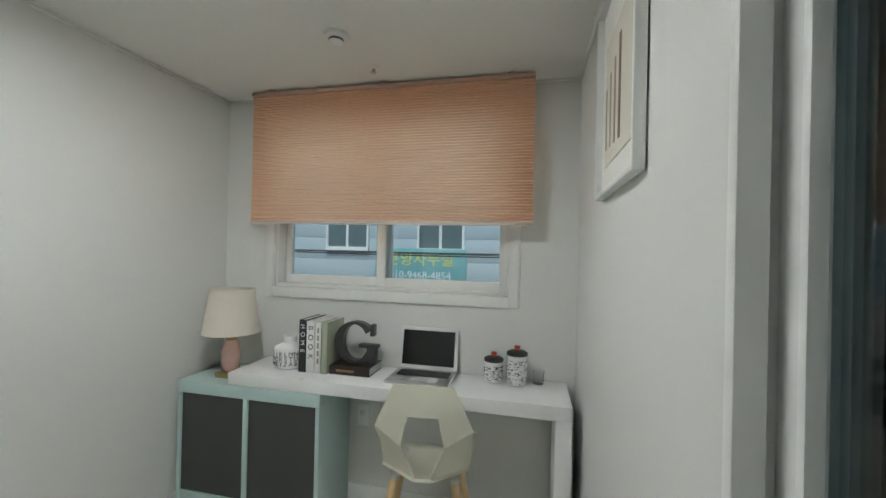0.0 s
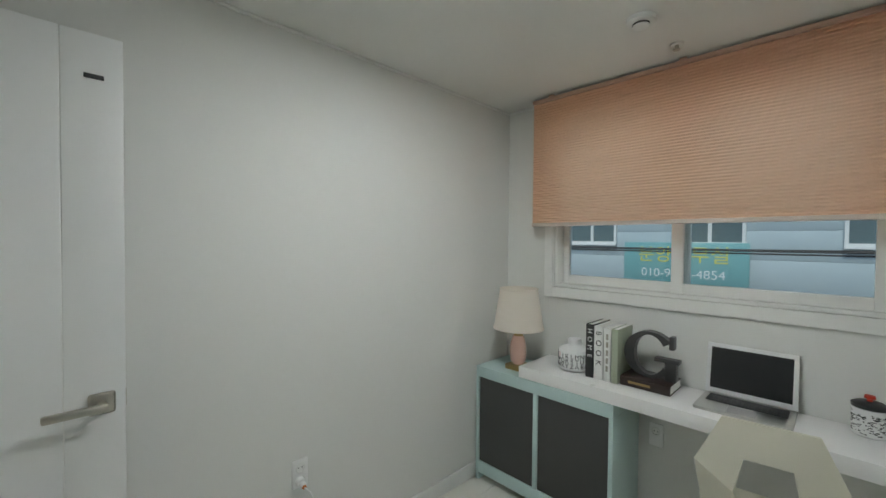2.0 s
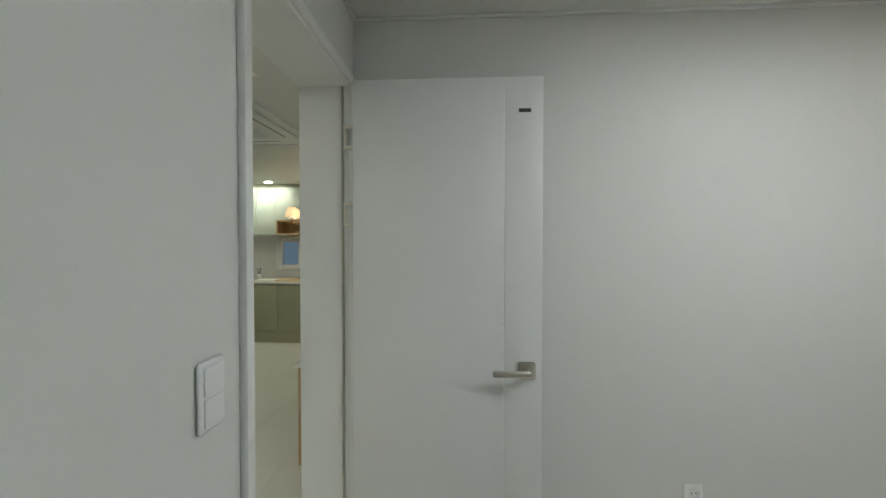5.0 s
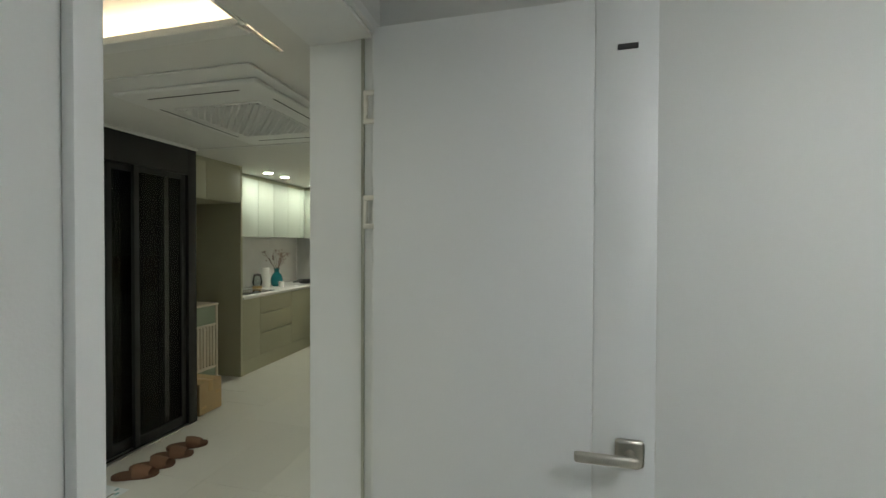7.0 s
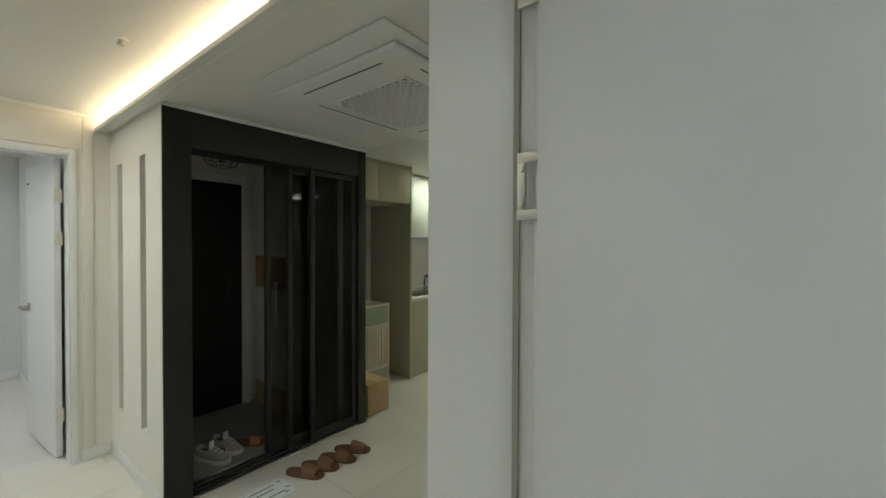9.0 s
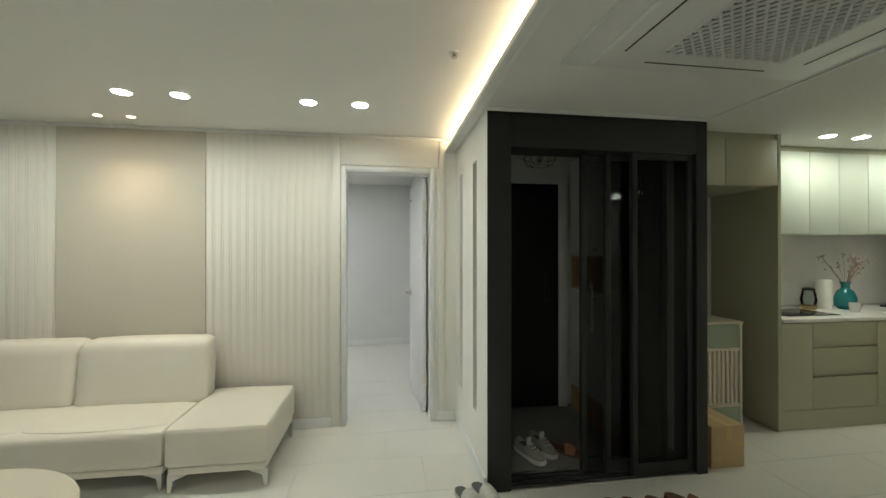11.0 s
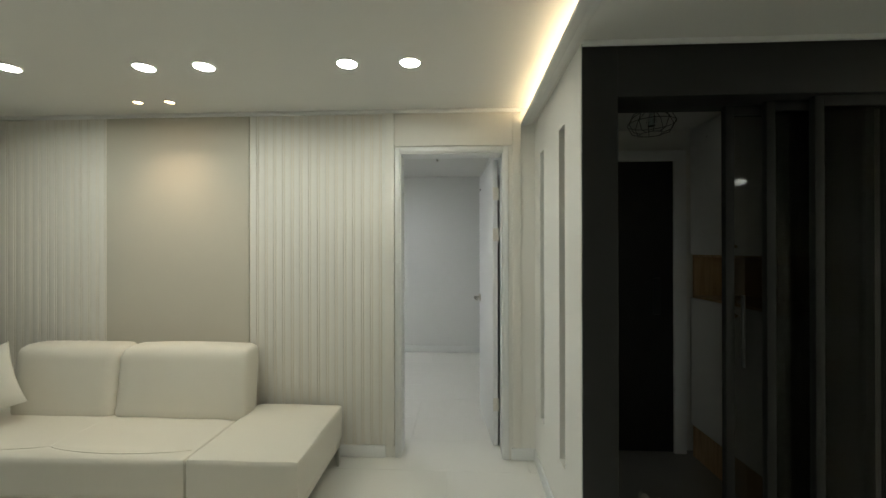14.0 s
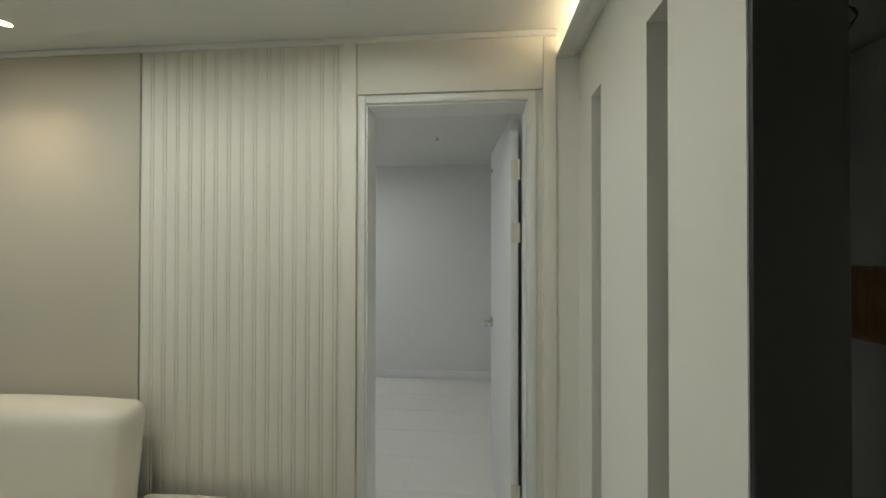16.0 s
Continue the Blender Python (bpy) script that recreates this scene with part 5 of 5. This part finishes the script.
for r, z in ((0.1485, 0.247), (0.112, 0.477)):
    part("shade_trim", lat([(r, z - 0.006), (r + 0.002, z), (r, z + 0.006)], 44, cap=False), SHADE, tl, world=False)
bm = bmesh.new()
for k in range(8):
    rod(bm, Vector((-0.03 + 0.02 * k, -0.05 - 0.02 * k, 0.003)), Vector((-0.03 + 0.02 * (k + 1), -0.05 - 0.02 * (k + 1), 0.003)), 0.003, steps=6)
part("cord", bm, INK, tl, "dark cord", world=False)

# vase with letters
vz = thing("letter_vase", (-0.575, -2.60, DT), "white ceramic vase printed with black letters", "vase")
part("body", lat([(0.055, 0), (0.078, 0.008), (0.084, 0.03), (0.084, 0.095), (0.078, 0.113), (0.045, 0.13), (0.034, 0.136), (0.034, 0.162), (0.037, 0.168), (0.031, 0.168), (0.029, 0.14)], 40), WHITE, vz, world=False)
rng = random.Random(7)
for row, words in enumerate(("ABCDEFGHIJKLMNOPQRST", "HIJKLMNOPQRSTUVWXYZA", "OPQRSTUVWXYZABCDEFGH")):
    for i, ch_ in enumerate(words):
        a = 2 * math.pi * i / len(words)
        m = Matrix.Translation(base_of[vz]) @ Matrix.Rotation(a, 4, "Z") @ Matrix.Translation((0, -0.0845, 0.085 - row * 0.026)) @ Matrix.Rotation(math.pi / 2, 4, "X")
        lettering("letter", ch_, 0.033, m, RED if rng.random() < 0.04 else INK, vz, 0.0006)

# books


def book(name, x0, x1, h, depth, cover, label, words="", wsize=0.03, wmat=None):
    t = thing(name, ((x0 + x1) / 2, -2.62, DT), label, "book", "standing books")
    y1 = -2.53
    part("cover", box(box(bx(x0, x0 + 0.003, y1 - depth, y1, DT, DT + h, 0.001), x1 - 0.003, x1, y1 - depth, y1, DT, DT + h, 0.001), x0, x1, y1 - 0.003, y1, DT, DT + h, 0.001), cover, t)
    part("pages", bx(x0 + 0.0035, x1 - 0.0035, y1 - depth + 0.004, y1 - 0.0035, DT + 0.003, DT + h - 0.004), PAPER, t, "white pages")
    for i, wd in enumerate(words):
        m = Matrix.Translation(((x0 + x1) / 2, y1 + 0.0006, DT + h - 0.035 - i * wsize * 1.25)) @ Matrix.Rotation(math.pi, 4, "Z") @ Matrix.Rotation(math.pi / 2, 4, "X") @ Matrix.Rotation(-math.pi / 2, 4, "Z")
        lettering("spine_letter", wd, wsize, m, wmat, t, 0.0005)
    return t


WB = mat("white_book_cover", (0.76, 0.76, 0.74), 0.45)
GB = mat("green_book_cover", (0.36, 0.40, 0.30), 0.5)
DB = mat("dark_brown_book", (0.035, 0.022, 0.018), 0.4)
book("book", -0.712, -0.672, 0.275, 0.20, INK, "black book with white lettering standing upright", "HOME", 0.034, WB)
book("book", -0.762, -0.715, 0.27, 0.19, WB, "white book with black lettering standing upright", "BOOK", 0.040, INK)
b3 = book("book", -0.80, -0.765, 0.265, 0.20, WB, "slim white book with grey print standing upright")
for i in range(5):
    part("print", bx(-0.788, -0.777, -2.5297, -2.529, DT + 0.05 + i * 0.04, DT + 0.078 + i * 0.04), GREY, b3)
book("book", -0.835, -0.803, 0.268, 0.19, GB, "olive green book standing upright")
fb = thing("book", (-0.94, -2.62, DT), "dark brown book lying flat under the letter", "book")
part("cover", box(box(bx(-1.065, -0.842, -2.72, -2.545, DT, DT + 0.004, 0.001), -1.065, -0.842, -2.72, -2.545, DT + 0.041, DT + 0.045, 0.001), -1.065, -0.842, -2.55, -2.545, DT + 0.004, DT + 0.041), DB, fb)
part("pages", bx(-1.062, -0.845, -2.716, -2.551, DT + 0.0045, DT + 0.0405), PAPER, fb, "white pages")
part("spine_print", bx(-0.98, -0.88, -2.5447, -2.544, DT + 0.016, DT + 0.028), BRASS, fb, "gold printed bar")

# letter G: a solid shaped outline
G0 = (-0.955, -2.625, DT + 0.046)
lg = thing("letter_ornament", G0, "dark grey standing letter G ornament on a book", "ornament")
bm = bmesh.new()
outer, inner = [], []
for i in range(41):
    a = radians(38 + (322 - 38) * i / 40)
    wide = 0.5 - 0.5 * math.cos(2 * (a - 0.0))
    th_ = 0.020 + 0.028 * abs(math.cos(a)) ** 1.2
    outer.append((0.118 * math.cos(a), 0.112 + 0.112 * math.sin(a)))
    inner.append(((0.118 - th_) * math.cos(a), 0.112 + (0.112 - th_ * 0.75) * math.sin(a)))
va = [[bm.verts.new((-u, d, w)) for u, w in line] for line in (outer, inner) for d in (0.022, -0.022)]
for i in range(40):
    of, ob_, nf, nb = va[0], va[1], va[2], va[3]
    bm.faces.new((of[i], of[i + 1], nf[i + 1], nf[i])), bm.faces.new((ob_[i], nb[i], nb[i + 1], ob_[i + 1]))
    bm.faces.new((of[i], ob_[i], ob_[i + 1], of[i + 1])), bm.faces.new((nf[i], nf[i + 1], nb[i + 1], nb[i]))
for i in (0, 40):
    bm.faces.new((va[0][i], va[2][i], va[3][i], va[1][i]))
box(bm, -0.116, -0.068, -0.022, 0.022, 0.002, 0.094, 0.002)
box(bm, -0.128, -0.022, -0.022, 0.022, 0.086, 0.106, 0.003)
box(bm, -0.106, -0.085, -0.022, 0.022, 0.150, 0.212, 0.003)
bmesh.ops.recalc_face_normals(bm, faces=bm.faces[:])
part("letter", bm, mat("dark_grey_lacquer", (0.05, 0.05, 0.05), 0.4), lg, world=False)

# laptop
lp = thing("laptop", (-1.32, -2.55, DT), "open silver laptop with a dark screen", "laptop", rz=0)
part("base", bx(-1.487, -1.165, -2.715, -2.49, DT, DT + 0.015, 0.005), SILVER, lp)
part("keyboard", bx(-1.465, -1.19, -2.69, -2.595, DT + 0.0152, DT + 0.0165), DARK, lp, "black keys")
part("touchpad", bx(-1.375, -1.28, -2.575, -2.505, DT + 0.0152, DT + 0.016), mat("grey_pad", (0.45, 0.45, 0.45), 0.4), lp)
for kr in range(5):
    for kc_ in range(13):
        part("key", bx(-1.462 + kc_ * 0.0208, -1.462 + kc_ * 0.0208 + 0.0175, -2.687 + kr * 0.018, -2.687 + kr * 0.018 + 0.0148, DT + 0.0166, DT + 0.018), DARK, lp)
tilt = Matrix.Translation((0, -2.712, DT + 0.016)) @ Matrix.Rotation(radians(10), 4, "X")
lid = part("screen_lid", box(bmesh.new(), -1.487, -1.165, -0.008, 0.0, 0.0, 0.222, 0.004, 2, tilt), mat("white_bezel", (0.72, 0.73, 0.74), 0.35), lp, "white bezel")
part("display", box(bmesh.new(), -1.470, -1.182, 0.0005, 0.0012, 0.022, 0.205, 0.0, 2, tilt), SCREEN, lid, "black display")


def jar(x, y, h, r):
    t = thing("storage_jar", (x, y, DT), "white printed jar with a black lid and red knob", "jar", "printed jars")
    part("body", lat([(r - 0.006, 0), (r, 0.006), (r, h), (r - 0.004, h + 0.004)], 36), WHITE, t, world=False)
    part("lid", lat([(r + 0.002, h + 0.004), (r + 0.003, h + 0.016), (r - 0.01, h + 0.024), (0.01, h + 0.027)], 36), DARK, t, "black lid", world=False)
    part("knob", lat([(0.008, h + 0.026), (0.008, h + 0.034), (0.016, h + 0.038), (0.014, h + 0.048), (0.004, h + 0.05)], 18), RED, t, "red knob", world=False)
    bm, g = bmesh.new(), random.Random(int(h * 1000))
    for i in range(230):
        a, z = g.uniform(0, 6.28), g.uniform(0.012, h - 0.012)
        w, hh = g.uniform(0.003, 0.013), g.uniform(0.0012, 0.004)
        m = Matrix.Rotation(a, 4, "Z")
        box(bm, r - 0.0004, r + 0.0006, -w / 2, w / 2, z - hh / 2, z + hh / 2, 0, 1, m)
    part("printed_pattern", bm, INK, t, "black line drawing", world=False)
    return t


jar(-1.683, -2.685, 0.098, 0.047)
jar(-1.80, -2.665, 0.142, 0.049)
gl = thing("drinking_glass", (-1.905, -2.70, DT), "small clear drinking glass", "glass")
part("body", lat([(0.002, 0.001), (0.024, 0.001), (0.028, 0.07)], 24, cap=False), THIN_GLASS, gl, world=False)

# chair
cr = thing("desk_chair", (-1.425, -2.375, 0), "cream plastic shell chair with beech legs", "chair", rz=7)


def patch(bm, quads, th):
    for q in quads:
        bm.faces.new([bm.verts.new(v) for v in q])
    bmesh.ops.remove_doubles(bm, verts=bm.verts[:], dist=0.0005)
    bmesh.ops.recalc_face_normals(bm, faces=bm.faces[:])
    bmesh.ops.solidify(bm, geom=bm.faces[:], thickness=th)
    return bm


# shell seen from behind: a tall folded back with a keyhole opening, its lower sides folding under to the seat
half = {}
for s in (-1, 1):
    half[s] = dict(t=(s * 0.125, 0.175, 0.872), o=(s * 0.205, 0.150, 0.690), l=(s * 0.19, 0.105, 0.615), w=(s * 0.205, 0.04, 0.575),
                   a=(s * 0.064, 0.185, 0.748), b=(s * 0.09, 0.180, 0.625), c=(s * 0.036, 0.155, 0.485), k=(s * 0.185, 0.06, 0.495),
                   e=(s * 0.215, -0.04, 0.60), f=(s * 0.20, -0.06, 0.475))
quads = []
for s in (-1, 1):
    h = half[s]
    quads += [(h["t"], h["o"], h["b"], h["a"]), (h["o"], h["l"], h["b"]), (h["l"], h["w"], h["k"], h["b"]), (h["b"], h["k"], h["c"]),
              (h["o"], h["e"], h["w"], h["l"]), (h["e"], h["f"], h["k"], h["w"])]
quads += [(half[-1]["t"], half[1]["t"], half[1]["a"], half[-1]["a"])]
part("backrest", patch(bmesh.new(), quads, 0.012), CHAIR, cr, world=False)
quads = [(half[-1]["c"], half[1]["c"], (0.10, 0.0, 0.438), (-0.10, 0.0, 0.438))]
for s in (-1, 1):
    h = half[s]
    quads += [(h["c"], h["k"], h["f"], (s * 0.10, 0.0, 0.438)), (h["f"], (s * 0.17, -0.2, 0.46), (s * 0.08, -0.22, 0.445), (s * 0.10, 0.0, 0.438))]
quads += [((-0.10, 0, 0.438), (0.10, 0, 0.438), (0.08, -0.22, 0.445), (-0.08, -0.22, 0.445))]
part("seat", patch(bmesh.new(), quads, 0.012), CHAIR, cr, world=False)
for s in (-1, 1):
    for y0, y1 in ((0.08, 0.19), (-0.15, -0.24)):
        part("leg", rod(bmesh.new(), (s * 0.13, y0 * 0.9, 0.445), (s * 0.205, y1, 0.0), 0.021, 0.012, 16), BEECH, cr, "beech leg", world=False)
        part("leg_cap", rod(bmesh.new(), (s * 0.1283, y0 * 0.89, 0.455), (s * 0.1315, y0 * 0.91, 0.436), 0.0225, 0.0225, 16), SILVER, cr, "steel collar", world=False)

# ---- outside the bedroom window ----
FY = -9.5
fa = thing("house_across", (0.5, FY, -3), "pale sided building across the street", "building")
for i in range(17):
    z = -3 + i * 0.52
    part("siding_board", bx(-9, 11, FY - 0.05 - 0.01, FY - 0.02, z, z + 0.516, 0.003), FACADE, fa)
part("wall", bx(-9, 11, FY - 4, FY - 0.062, -3, 5.9), FACADE, fa)
for wx in (-2.7, -0.35, 1.95, 4.6):
    w = part("window", box(box(box(box(box(bx(wx, wx + 0.05, FY - 0.02, FY + 0.06, 1.42, 2.6), wx + 1.05, wx + 1.1, FY - 0.02, FY + 0.06, 1.42, 2.6), wx + 0.05, wx + 1.05, FY - 0.02, FY + 0.06, 1.42, 1.47), wx + 0.05, wx + 1.05, FY - 0.02, FY + 0.06, 2.55, 2.6), wx + 0.52, wx + 0.58, FY - 0.02, FY + 0.05, 1.47, 2.55), -0.001 + wx, wx + 1.101, FY + 0.0605, FY + 0.08, 1.38, 1.42), TRIM, fa)
    part("pane", bx(wx + 0.05, wx + 1.05, FY + 0.01, FY + 0.02, 1.47, 2.55), mat("far_glass", (0.12, 0.17, 0.18), 0.1), w)
bn = thing("banner", (0.65, FY + 0.1, 0.7), "teal banner with yellow and white lettering", "banner")
part("sheet", bx(-0.42, 1.75, FY + 0.06, FY + 0.09, 0.66, 1.46, 0.004), TEAL, bn)
flip = Matrix.Rotation(math.pi, 4, "Z") @ Matrix.Rotation(math.pi / 2, 4, "X")
lettering("headline", "분양사무실", 0.35, Matrix.Translation((0.66, FY + 0.094, 1.20)) @ flip, YELLOW, bn, 0.003)
lettering("phone_line", "010-9468-4854", 0.24, Matrix.Translation((0.66, FY + 0.094, 0.84)) @ flip, PALE_TEXT, bn, 0.003)
for i, (ya, za, zb_) in enumerate(((-6.2, 1.32, 1.42), (-6.3, 1.28, 1.40), (-6.25, 1.36, 1.40))):
    cb_ = thing("street_cable", (0, ya, 1.3), "black street cable sagging between poles", "cable", "street cables")
    bm, prev = bmesh.new(), None
    for k in range(25):
        x = -9 + 18 * k / 24
        p = Vector((x, ya, za + (zb_ - za) * (k / 24) + 0.0018 * (x - 1) ** 2))
        if prev:
            rod(bm, prev, p, 0.011, steps=6)
        prev = p
    part("wire", bm, INK, cb_)
solid("ground", bx(-60, 60, -60, 60, -3.3, -3.0), mat("asphalt", (0.06, 0.06, 0.06), 0.9, vary=0.15, bump=0.3), "grey street ground below", "ground")
solid("backdrop_house_west", bx(-14, -11, -10, 14, -3, 7), FACADE, "pale building beyond the living room window", "building")
solid("backdrop_house_east", bx(9, 11, -10, 14, -3, 7), FACADE, "pale building beyond the kitchen window", "building")
# Never in view; keeps sky light from leaking in above the ceilings.
solid("roof_slab", bx(-5.5, 5.2, -3.2, 6.4, TOP, TOP + 0.2), CEILING, "unseen slab that shuts sky light out of the rooms", "roof")

# ---- floor tiles ----
floor = solid("floor", bx(LX - 0.2, KX + 0.15, -2.97, 6.2, -0.06, -0.004), GROUT, "pale stone tile floor", "floor")
tl_, tw = 0.80, 0.40
bm = bmesh.new()
box(bm, 0.0006, tl_ - 0.0006, 0.0006, tw - 0.0006, -0.004, 0.0)
for v in bm.verts:
    if v.co.z > -0.001:
        v.co.x += 0.0007 * (1 if v.co.x < 0.4 else -1)
        v.co.y += 0.0007 * (1 if v.co.y < 0.2 else -1)
tile_mesh = mesh_of("tile", bm, TILE)
for j in range(-8, 16):
    for i in range(-6, 7):
        x, y = i * tl_ + 0.12 + (0.28 if j % 2 else 0.0) - 0.28 * (j % 3 == 0), j * tw - 0.05
        if x + tl_ < LX - 0.1 or x > KX or y + tw < -2.9 or y > 6.1:
            continue
        if x > 0.2 and x + tl_ < 1.62 and y > EY + 0.15 and y + tw < 3.5:
            continue
        t = new("tile", tile_mesh)
        t.parent = floor
        t.matrix_basis = Matrix.Translation((x, y, 0))
